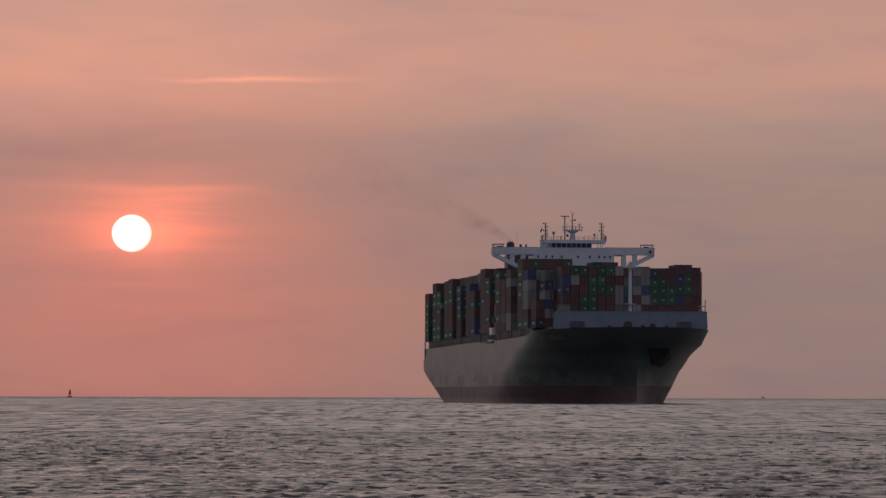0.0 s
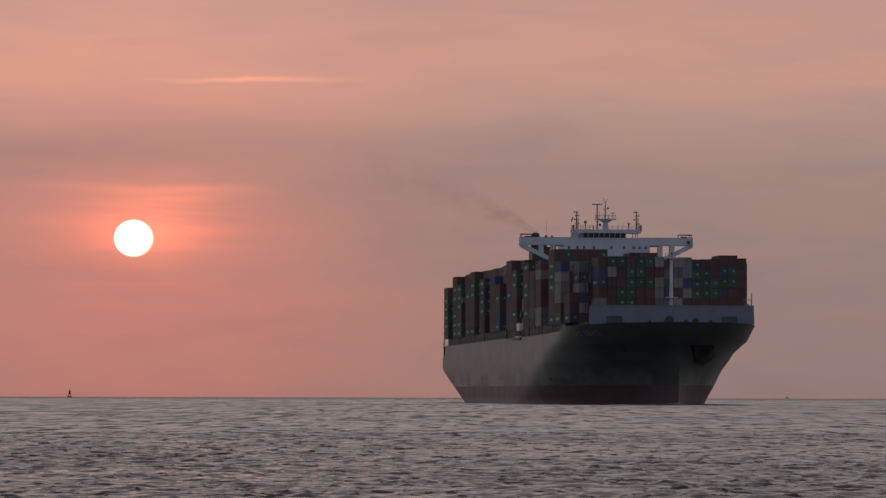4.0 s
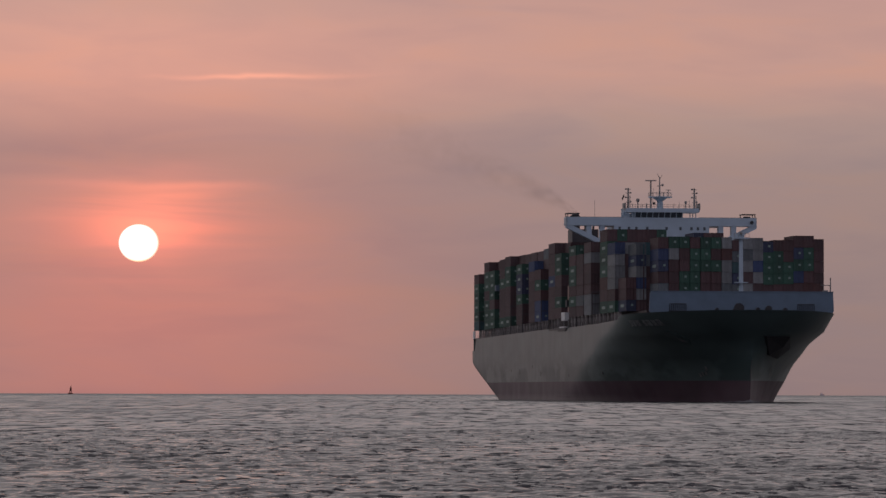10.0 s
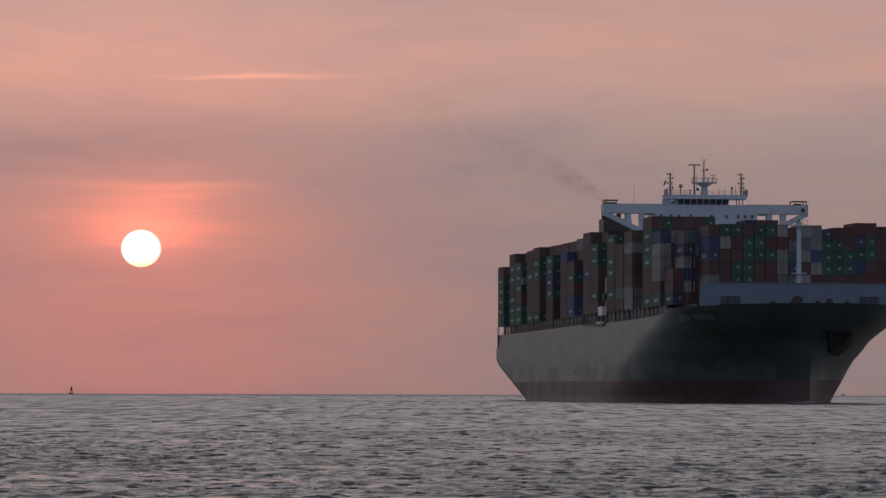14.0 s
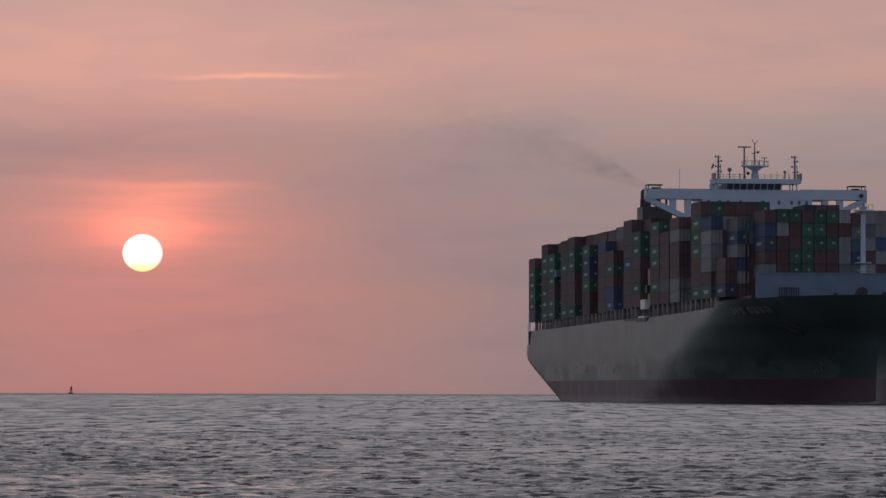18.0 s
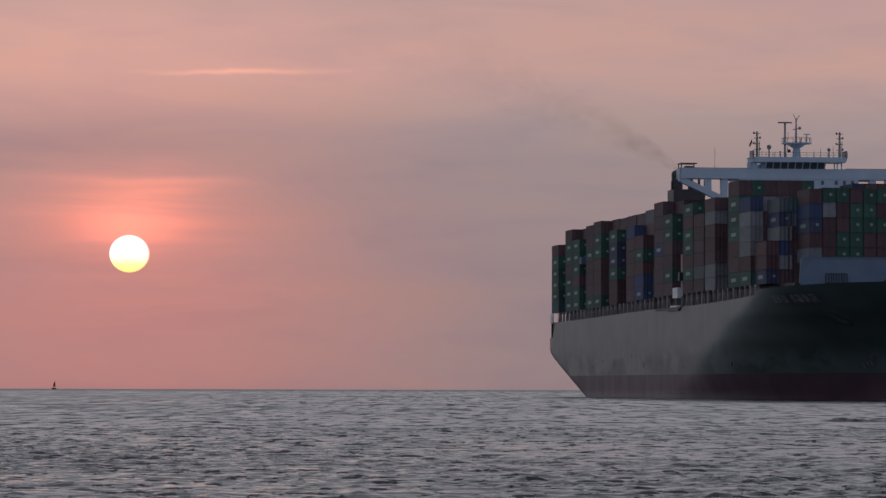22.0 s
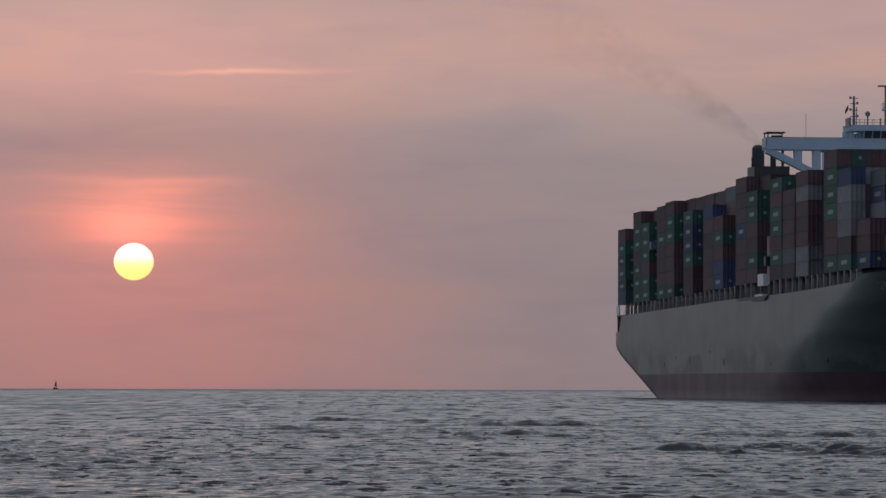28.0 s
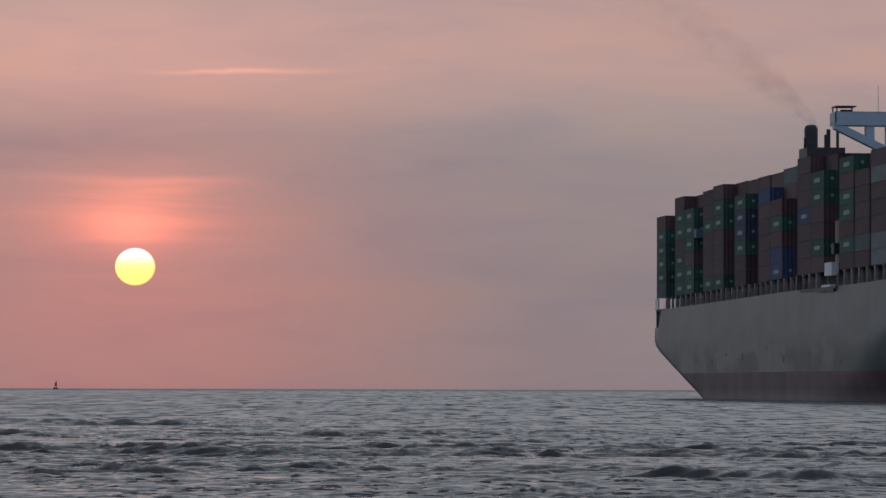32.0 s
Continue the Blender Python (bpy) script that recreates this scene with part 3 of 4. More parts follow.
def deck_parts():
    # hatch coaming, dark behind the stanchions
    def coaming(bm):
        xs = np.linspace(-187, 112, 60)
        for a, b in zip(xs[:-1], xs[1:]):
            w = min(21.5, half_breadth(b, 20.5) - 3.0)
            box(bm, a, b, -w, w, deck_z(a) - .1, base_z(a) - .02)
    part_from("hatch_coaming", coaming, DECK, ship, "dark hatch coamings under the stacks")
    part_from("hatch_cover", lambda bm: box(bm, 92.6, 105.2, -18.4, 20.2, 22.3, 23.66), DECK, ship, "raised dark hatch cover")
    # stanchions that carry the outboard stacks
    for sd in (-1, 1):
        x = -186.0
        while x < 88:
            b = half_breadth(x, 20.4) - .9
            if b > 16 and not (-13 < x < 0):
                w, lean = random.uniform(.6, 1.15), random.uniform(-.12, .12)

                def stanchion(bm):
                    z0, z1 = deck_z(x) - .1, base_z(x) - .05
                    prism(bm, [(-.4 * w + lean, z0), (.4 * w + lean, z0), (.3 * w, z1 - .5), (.65, z1), (-.65, z1), (-.3 * w, z1 - .5)], 1, -.35 * w, .35 * w)
                ob = part_from("stanchion", stanchion, POST, ship)
                ob.location = (x, sd * b, 0)
            x += 6.15 * (.9 + .2 * random.random())

    def rail(sd):
        def f(bm):
            x = -187.0
            while x < 84:
                x2 = x + 4
                for h in (.55, 1.1):
                    rod(bm, (x, sd * (half_breadth(x, 20) - .15), deck_z(x) + h), (x2, sd * (half_breadth(x2, 20) - .15), deck_z(x2) + h), .03, n=4)
                rod(bm, (x, sd * (half_breadth(x, 20) - .15), deck_z(x)), (x, sd * (half_breadth(x, 20) - .15), deck_z(x) + 1.1), .05, n=4)
                x = x2
        return f
    for sd in (-1, 1):
        part_from("deck_rail", rail(sd), LASH, ship)
    # poop roof over the open mooring deck
    part_from("poop_deck", lambda bm: box(bm, -199.2, -186.5, -25.3, 25.3, 18.75, 19.15), DECK, ship)
    for y in (-25.0, -17, -9, 0, 9, 17, 25.0):
        part_from("poop_pillar", lambda bm: box(bm, -199.0, -198.3, y - .3, y + .3, 15.2, 18.8), HULL, ship)
    # the bulkhead, and dark blocks that fill the opening for its shade
    part_from("mooring_bulkhead", lambda bm: (box(bm, -190.2, -189.6, -25.2, 25.2, 15.2, 18.8), box(bm, -198.2, -190.2, -24.9, 24.9, 15.2, 18.8), box(bm, -189.6, -184, -25.2, 25.2, 15.2, 18.8)), DECK, ship, "bulkhead and dark blocks for the shade inside the stern")
    for y in (-25.0, -20, -10, 0, 10, 20, 25.0):
        part_from("stern_stanchion", lambda bm: box(bm, -199.0, -198.4, y - .25, y + .25, 19.1, 21.4), POST, ship)

    part_from("stern_panel", lambda bm: box(bm, -199.4, -195.4, -25.45, -25.15, 19.1, 21.3), LIFE, ship, "white panel at the stern")
    # breakwater across the forecastle
    def breakwater(bm):
        pts = [(-22.0, 21.5), (22.0, 21.5), (22.5, 22.2), (22.3, 26.85), (-22.0, 26.85), (-22.3, 26.5), (-22.5, 22.2)]
        prism(bm, pts, 0, 116.6, 117.0)
        for k in range(-5, 6):
            y = k * 4
            vs = [(115.0, 20.7), (116.7, 20.7), (116.7, 26.2)]
            prism(bm, vs, 1, y - .1, y + .1)
        box(bm, 116.55, 117.12, -22.0, 22.4, 26.85, 27.0)
    part_from("breakwater", breakwater, BAFFLE, ship, "pale blue breakwater plate across the bow")

    def ladder_panel(y0):
        def f(bm):
            for k in range(9):
                yy = y0 + k * .5
                rod(bm, (117.4, yy, 20.6), (117.4, yy, 23.9), .09, n=5)
            for zz in (22.2, 23.9):
                rod(bm, (117.4, y0, zz), (117.4, y0 + 4, zz), .09, n=5)
        return f
    for y0 in (-17.6, 13.6):
        part_from("bow_rail", ladder_panel(y0), BLACK, ship)
    # mooring winches on the forecastle
    for (x, y, r) in ((122, -1.6, 1.15), (124, 5.2, .75), (121, -6.8, .45), (125, 2.4, .45), (121, 9.8, .5)):
        def winch(bm):
            z = deck_z(x) + .35
            rod(bm, (x - .5, y, z + r * .6), (x + .5, y, z + r * .6), r, n=14)
            rod(bm, (x - .7, y - r * .8, z), (x + .7, y - r * .8, z), r * .55, n=10)
            rod(bm, (x - .4, y + r, z - .5), (x - .4, y + r * 1.1, z + r * 1.1), .12, n=5)
            box(bm, x - .6, x + .6, y - r, y + r, deck_z(x) - .1, z + .1)
        part_from("mooring_winch", winch, BLACK, ship)

    # port side rail and light frame at the end of the breakwater
    def frame_port(bm):
        for yy in (20.6, 22.2):
            rod(bm, (114, yy, 26.4), (114, yy, 28.6), .1, n=5)
        rod(bm, (114, 22.3, 26), (114, 22.3, 30.4), .14, n=5)
        rod(bm, (114, 20.0, 28.6), (114, 22.3, 28.6), .1, n=5)
        box(bm, 113.6, 114.4, 20.4, 21.6, 26.2, 27.4)
    part_from("bow_light_frame", frame_port, STEEL, ship)

    # foremast
    mast = part_from("foremast", lambda bm: (rod(bm, (116, 0, 20.6), (116, 0, 39.6), .58, .46, 14), rod(bm, (116, 0, 39.2), (116, 0, 40.6), .55, .9, 12)), WHITE, ship,
                     "pale tubular foremast")
    part_from("platform", lambda bm: box(bm, 115.0, 117.2, -1.9, 1.9, 39.6, 39.9), WHITE, mast)
    part_from("platform", lambda bm: box(bm, 115.0, 117.3, -1.5, 1.5, 29.0, 29.2), WHITE, mast)
    part_from("platform_rail", lambda bm: ([rod(bm, (117.1, y, 39.9), (117.1, y, 40.9), .06, n=4) for y in (-1.8, -.9, 0, .9, 1.8)],
                                           rod(bm, (117.1, -1.8, 40.9), (117.1, 1.8, 40.9), .06, n=4)), STEEL, mast)
    part_from("mast_light", lambda bm: ball(bm, (116.2, 0, 41.0), .4, 8), STEEL, mast)

    # anchors in their bolsters
    for sd in (-1, 1):
        # a broad housing under the flare to port, a flat one to starboard
        rim = [(127.3, 16.2), (116.2, 13.4), (116.0, 11.0), (124.5, 11.8), (133.1, 16.2)] if sd > 0 else [(119.6, 17.0), (117.0, 17.5), (114.4, 17.2), (113.9, 15.6), (115.2, 14.6), (117.2, 14.4), (119.4, 15.4)]
        cx, cz = sum(p[0] for p in rim) / len(rim), sum(p[1] for p in rim) / len(rim)

        def bolster(bm):
            inner = [bm.verts.new((x, sd * (half_breadth(x, z) - .8), z)) for x, z in rim]
            outer = [bm.verts.new((x + (.4 if sd > 0 else -.5), sd * (half_breadth(x, z) + (.3 if sd > 0 else .15)), z - .2)) for x, z in rim]
            n = len(rim)
            for k in range(n):
                bm.faces.new((inner[k], inner[(k + 1) % n], outer[(k + 1) % n], outer[k]))
            tip = bm.verts.new((cx + .4, sd * (half_breadth(cx, cz) + (.9 if sd > 0 else .2)), cz - .2))
            for k in range(n):
                bm.faces.new((outer[k], outer[(k + 1) % n], tip))
        # port housing is black for the shade on its underside; starboard keeps hull paint
        bl = part_from("anchor_bolster", bolster, BLACK if sd > 0 else HULL, ship)

        def anchor(bm):
            def at(dx, dz, o):
                x, z = cx + dx, cz + dz
                return (x, sd * (half_breadth(x, z) + o - (.7 if sd > 0 else 1.0)), z)
            k = 1 if sd > 0 else .5
            rod(bm, at(0, .9 * k, 1.0), at(0, -1.6 * k, 1.1), .35, n=8)
            for dx in (-1, 1):
                rod(bm, at(0, -1.6 * k, 1.0), at(dx * 2.0 * k, -.6 * k, 1.0), .4, .2, 8)
            rod(bm, at(-1.5 * k, -1.7 * k, 1.0), at(1.5 * k, -1.7 * k, 1.0), .3, n=8)
        # port anchor is blackened too, for the shade under the flare
        part_from("anchor", anchor, BLACK if sd > 0 else STEEL, bl)
    # name on the bow, worn bars only
    for sd in (-1,):
        for k, (w, gap) in enumerate(((2.0, 0), (1.6, 1.7), (2.0, 3.2), (1.6, 4.8), (2.2, 7.2), (1.7, 9.0), (2.0, 10.4))):
            x = 121.0 - 1.5 * gap
            bm = bmesh.new()
            o = .4
            vs = [bm.verts.new((px, sd * (half_breadth(px, pz) + o), pz - .15)) for px, pz in ((x, 18.8), (x - w, 18.8), (x - w, 20.2), (x, 20.2))]
            bm.faces.new(vs)
            bmesh.ops.solidify(bm, geom=bm.faces, thickness=.03)
            part("name_bar", bm, NAME, ship, "faded unreadable lettering")


deck_parts()


def hull_marks():
    # black strip painting the shaded stem crease between the boot topping and the flare
    def stem(bm):
        rows = [[bm.verts.new((stem_x(z) + d, y, z)) for d, y in ((-.3, -.16), (.07, 0), (-.3, .16))] for z in (5.2, 6.5, 8, 9.3, 10.2)]
        for a, b in zip(rows[:-1], rows[1:]):
            for k in range(2):
                bm.faces.new((a[k], a[k + 1], b[k + 1], b[k]))
    part_from("stem_bar", stem, BLACK, ship, "thin black strip for the shaded stem crease")
    # dark discharge openings along the side
    for x, z, h in ((-125, 7.5, .9), (-108.4, 8.9, .6), (-90.3, 8.4, 1.5), (-64.3, 9.8, .6), (-47.3, 7.7, 1.3), (5.9, 7.1, .7), (51.8, 7.8, 1.2)):
        part_from("scupper", lambda bm: box(bm, x - .5, x + .5, -half_breadth(x, z) - .04, -half_breadth(x, z) + .2, z - h / 2, z + h / 2), BLACK, ship)
    for sd in (-1, 1):
        for x, z in ((112.5, 6.9), (111.1, 6.7), (109.8, 6.4), (113.4, 8.0)):
            bm = bmesh.new()
            o = .2
            vs = [bm.verts.new((px, sd * (half_breadth(px, pz) + o), pz)) for px, pz in ((x, z), (x - .8, z), (x - .8, z + .9), (x, z + .9))]
            bm.faces.new(vs)
            bmesh.ops.solidify(bm, geom=bm.faces, thickness=.03)
            part("draught_mark", bm, STEEL, ship)

        def foam(bm):
            # water thrown up at the stem
            pts = []
            for k in range(12):
                x = 128.3 - k * 1.5
                b = half_breadth(x, .6)
                h = .55 * math.exp(-k * .22) + .12 * math.sin(k * 2.3) + .12
                pts.append(((x, sd * (b - .2), h + .4), (x, sd * (b + .5 + .08 * k), .15), (x, sd * (b + .6 + .08 * k), -.4), (x, sd * (b - .4), -.4)))
            rings = [[bm.verts.new(p) for p in r] for r in pts]
            for a, b in zip(rings[:-1], rings[1:]):
                for i in range(4):
                    bm.faces.new((a[i], a[(i + 1) % 4], b[(i + 1) % 4], b[i]))
            bm.faces.new(rings[0])
            bm.faces.new(rings[-1][::-1])
        part_from("bow_foam", foam, FOAM, ship, "thin grey foam at the stem", smooth=True)


hull_marks()


def lashing_bridges():
    for k, x in enumerate((-187.9, -151.2, -115.4, -90.4, -52.1, -37.2, 14.3, 41.5, 54.9)):
        for sd in (-1, 1):
            b = min(25.0, half_breadth(x, 20.4) - .5)
            z0, z1 = deck_z(x), base_z(x) + 5.8

            top = z1 + (5.6 if k == 1 else 0)
            lash = part_from("lashing_bridge", lambda bm: box(bm, x - .16, x + .16, min(sd * b, sd * (b - 5.2)), max(sd * b, sd * (b - 5.2)), z1 - .12, z1 + .12), LASH, ship,
                             "steel lashing bridge between the stacks")
            for y in (b - .15, b - 2.6, b - 5.1):
                part_from("post", lambda bm: box(bm, x - .12, x + .12, sd * y - .12, sd * y + .12, z0, z1 - .12 if top == z1 or y < b - 1 else top), LASH, lash)
            for z in (z0 + 2.6, z0 + 5.4):
                part_from("rail", lambda bm: box(bm, x - .14, x + .14, min(sd * b, sd * (b - 5.2)), max(sd * b, sd * (b - 5.2)), z - .1, z + .1), LASH, lash)
            if k == 1 and sd < 0:
                part_from("lashing_platform", lambda bm: (box(bm, x - .3, x + 2.6, -24.9, -22.8, top - .25, top), box(bm, x + 2.4, x + 2.6, -24.9, -22.8, top, top + 1.5),
                                                          box(bm, x - .3, x + 2.6, -24.95, -24.8, top, top + 1.5)), BAFFLE, lash, "pale raised lashing platform")


lashing_bridges()


def bridge_parts():
    house = part_from("deckhouse", lambda bm: (box(bm, -11.5, .82, -12.8, 12.8, 19.5, 47.0), box(bm, -11.3, .4, -12.6, 12.6, 46.9, 49.0)), WHITE, ship,
                      "tall pale accommodation block")
    # cabin windows on its front
    for z in (46.2,):
        for y in (-11.3, -8.8, -6.8, -3.9, 1.3, 5.05, 8.0, 9.75, 11.5):
            part_from("cabin_window", lambda bm: (box(bm, .78, .9, y - .32, y + .32, z - .42, z + .42)), GLASS, house)
    # bridge wing girder
    wing = part_from("bridge_wing", lambda bm: (box(bm, -3.6, .9, -25.6, 25.6, 46.9, 47.3), box(bm, .55, .85, -25.6, 25.6, 47.0, 49.1), box(bm, -3.6, -3.3, -25.6, 25.6, 47.0, 49.1),
                                                [box(bm, -3.6, .85, s * 25.45 - .15, s * 25.45 + .15, 47.0, 49.1) for s in (-1, 1)]), WHITE, ship,
                     "pale blue bridge wing spanning the whole beam")
    for y0, y1 in ((-25.6, -10), (10, 25.6)):
        part_from("wing_rail", lambda bm: box(bm, .6, .8, y0, y1, 49.1, 49.22), STEEL, wing)
    for s in (-1, 1):
        def strut(bm):
            pts = [(s * 25.6, 47.0), (s * 25.6, 46.3), (s * 14.6, 41.0), (s * 12.7, 41.0), (s * 12.7, 41.5), (s * 24.2, 47.0)]
            prism(bm, pts, 0, -1.4, .7)
        part_from("wing_strut", strut, WHITE, wing)
        for y in (15.95, 19.45):
            zb = 41.6 + (y - 14.6) * .48
            part_from("wing_post", lambda bm: (box(bm, -1.3, .65, s * y - .68, s * y + .68, zb, 47.0)), WHITE, wing)
        part_from("wing_beam", lambda bm: box(bm, -1.2, .6, min(s * 12.7, s * 15.4), max(s * 12.7, s * 15.4), 46.5, 47.0), STEEL, wing)

        def shelter(bm):
            box(bm, -3.4, .8, min(s * 25.4, s * 21.6), max(s * 25.4, s * 21.9), 50.0, 50.2)
        hat = part_from("wing_shelter", shelter, BLACK, wing, "small dark awning")
        for (x, y) in ((.5, 25.2), (-3.1, 25.2), (-3.1, 21.9)):
            part_from("shelter_post", lambda bm: rod(bm, (x, s * y, 49.0), (x, s * y, 50.05), .13, n=6), BLACK, hat)
        part_from("wing_console", lambda bm: box(bm, -1.8, -.6, min(s * 24.2, s * 22.4), max(s * 24.2, s * 22.4), 48.6, 49.6), BLACK, wing)
        if s > 0:
            part_from("searchlight", lambda bm: rod(bm, (1.0, s * 24.2, 47.9), (1.5, s * 24.2, 47.9), .45, .5, 10), BLACK, wing)

    # wheelhouse: a glazed box under a roof that reaches further out on both sides
    def wheelhouse(bm):
        box(bm, -9, .4, -9.4, 9.4, 48.4, 48.8)
        prism(bm, [(-9.9, 50.45), (9.9, 50.45), (10.2, 51.55), (-10.2, 51.55)], 0, -4.6, 2.0)
        box(bm, -8.8, -4.6, -5.6, 5.6, 50.45, 51.2)
        box(bm, -8.9, -8.6, -9.4, -7.2, 48.8, 50.9)
    wh = part_from("wheelhouse", wheelhouse, WHITE, ship, "wheelhouse with a band of dark windows")
    # a solid black block stands for the unlit room behind the panes
    part_from("wheelhouse_interior", lambda bm: box(bm, -8.4, .3, -6.9, 5.2, 48.8, 50.44), BLACK, wh)
    n = 8
    front = [(.42, 48.8), (.5, 48.8), (1.5, 50.48), (1.42, 50.48)]
    bar = [(.36, 48.75), (.58, 48.75), (1.62, 50.5), (1.4, 50.5)]
    for k in range(n):
        y0, y1 = -7.2 + 12.7 * k / n, -7.2 + 12.7 * (k + 1) / n
        part_from("window_pane", lambda bm: prism(bm, front, 1, y0 + .12, y1 - .12), GLASS, wh)
        part_from("window_mullion", lambda bm: prism(bm, bar, 1, y1 - .11, y1 + .11), WHITE, wh)
    part_from("window_mullion", lambda bm: prism(bm, bar, 1, -7.31, -7.09), WHITE, wh)
    for s in (-1, 1):
        for k in range(4):
            x0 = .4 - 2.25 * k
            part_from("window_pane", lambda bm: box(bm, x0 - 2.05, x0 - .2, (-7.15 if s < 0 else 5.4), (-7.05 if s < 0 else 5.5), 48.8, 50.44), GLASS, wh)
            part_from("window_mullion", lambda bm: box(bm, x0 - 2.22, x0 - 2.08, (-7.2 if s < 0 else 5.35), (-7.0 if s < 0 else 5.55), 48.8, 50.45), WHITE, wh)
        for (x, y) in ((.3, 9.25), (.3, 7.7), (-4.3, 9.25)):
            part_from("roof_post", lambda bm: box(bm, x - .11, x + .11, s * y - .11, s * y + .11, 48.8, 50.5), WHITE, wh)

    def roof_rail(bm):
        for z in (52.0, 52.5):
            rod(bm, (1.9, -10.2, z), (1.9, 10.2, z), .05, n=4)
        for k in range(15):
            y = -10.2 + k * 20.4 / 14
            rod(bm, (1.9, y, 51.5), (1.9, y, 52.5), .05, n=4)
    part_from("roof_rail", roof_rail, STEEL, wh)
    for s in (-1, 1):
        part_from("end_screen", lambda bm: box(bm, -2, 2.1, s * 10.0 - .15, s * 10.0 + .15, 51.2, 52.9), STEEL, wh)
    # signal masts at both ends
    for s in (-1, 1):
        def sig(bm):
            y = s * 8.9
            rod(bm, (0, y, 51.1), (0, y, 57.0), .3, .2, 8)
            rod(bm, (0, y + .5, 51.3), (0, y + .5, 55.0), .09, n=5)
            for z in (53.2, 54.4, 55.6, 56.6):
                rod(bm, (0, y - .7, z), (0, y + .7, z), .08, n=5)
                ball(bm, (0, y + (.65 if int(z) % 2 else -.65), z + .1), .26, 6)
        part_from("signal_mast", sig, STEEL, ship, "slim signal mast with lamps")
    for (y, z, r) in ((-6.3, 53.4, .52), (6.6, 53.0, .4), (-3.9, 52.6, .2)):
        part_from("radome", lambda bm: (rod(bm, (0, y, 51.1), (0, y, z), .16, n=6), ball(bm, (0, y, z + r * .6), r, 10)), STEEL, ship)
    for (y, z) in ((-7.6, 52.4), (3.6, 52.6), (5.0, 53), (-4.9, 52.3), (7.7, 53.4)):
        part_from("antenna", lambda bm: rod(bm, (-1, y, 51.1), (-1, y, z + .5), .06, n=4), STEEL, ship)
    part_from("antenna", lambda bm: rod(bm, (-2, -17.6, 49.0), (-2, -17.6, 53.8), .05, n=4), STEEL, ship)

    # radar mast
    def radar(bm):
        rod(bm, (-2, 0, 51.0), (-2, 0, 53.6), 1.0, .75, 12)
        rod(bm, (-2, 0, 53.6), (-2, 0, 54.5), .75, 2.2, 14)
    rm = part_from("radar_mast", radar, WHITE, ship, "pale radar mast with a round platform")
    part_from("platform", lambda bm: rod(bm, (-2, 0, 54.5), (-2, 0, 54.75), 3.2, n=18), WHITE, rm)

    def plat_rail(bm):
        for k in range(14):
            a, b = k * 6.283 / 14, (k + 1) * 6.283 / 14
            rod(bm, (-2 + 3.1 * math.cos(a), 3.1 * math.sin(a), 54.7), (-2 + 3.1 * math.cos(a), 3.1 * math.sin(a), 55.8), .05, n=4)
            rod(bm, (-2 + 3.1 * math.cos(a), 3.1 * math.sin(a), 55.8), (-2 + 3.1 * math.cos(b), 3.1 * math.sin(b), 55.8), .05, n=4)
    part_from("platform_rail", plat_rail, STEEL, rm)

    def topmast(bm):
        rod(bm, (-2, -.1, 54.7), (-2, -.1, 60.0), .26, .12, 8)
        rod(bm, (-2, -.1, 59.4), (-2, .6, 60.6), .07, n=5)
        rod(bm, (-2, -.1, 59.6), (-2, -.7, 60.9), .07, n=5)
        rod(bm, (-2, -.8, 57.6), (-2, 1.0, 57.9), .1, n=5)
        ball(bm, (-2, .7, 57.9), .35, 6)
        rod(bm, (-2, 2.2, 54.7), (-2, 2.2, 56.6), .12, n=5)
        rod(bm, (-2, 1.5, 56.6), (-2, 2.9, 56.6), .1, n=5)
        rod(bm, (-2, 1.0, 54.7), (-2, 1.0, 56), .14, n=5)
    part_from("topmast", topmast, STEEL, rm)

    def scanner(bm):
        rod(bm, (-2, -2.5, 51.0), (-2, -2.5, 58.9), .24, .2, 8)
        box(bm, -2.2, -1.8, -4.0, -1.0, 58.9, 59.2)
        rod(bm, (-2, -2.0, 53), (-2, -1.8, 57), .06, n=4)
    part_from("radar_pole", scanner, STEEL, rm, "tall pole with a bar-shaped radar scanner")
    part_from("signal_shape", lambda bm: ball(bm, (-1.6, -1.7, 53.0), .4, 8), BLACK, rm)

    # flag
    part_from("signal_flag", lambda bm: prism(bm, [(-10.6, 54.2), (-10.0, 55.4), (-9.9, 54.6), (-10.5, 53.6)], 0, -.03, .03), BLACK, ship)

    # funnel casing and uptakes
    casing = part_from("funnel_casing", lambda bm: box(bm, -165, -156, -.9, 7.0, 19, 51.6), FUNNEL, ship, "dark funnel casing")

    def uptake(bm):
        rod(bm, (-158.5, .4, 51.5), (-158.5, .4, 55.4), 1.4, 1.4, 16)
        for (za, ra), (zb, rb) in zip(((55.4, 1.4), (55.8, 1.3), (56.15, 1.05)), ((55.8, 1.3), (56.15, 1.05), (56.35, .6))):
            rod(bm, (-158.5, .4, za), (-158.5, .4, zb), ra, rb, 16)
    part_from("funnel", uptake, BLACK, casing, "blunt black exhaust funnel")
    for (y, z, r) in ((3.4, 54.3, .38), (3.9, 55.4, .42), (5.8, 55.4, .32), (-1.0, 53.6, .2)):
        part_from("exhaust_pipe", lambda bm: rod(bm, (-158, y, 51.5), (-158, y, z), r, n=8), BLACK, casing)

    # provision crane and gangway platform amidships
    part_from("gangway_platform", lambda bm: (box(bm, -30, 3, -25.9, -24.6, 19.3, 19.75), box(bm, -12, 1.5, -26.0, -24.6, 18.9, 19.4)), BLACK, ship, "dark gangway platform")
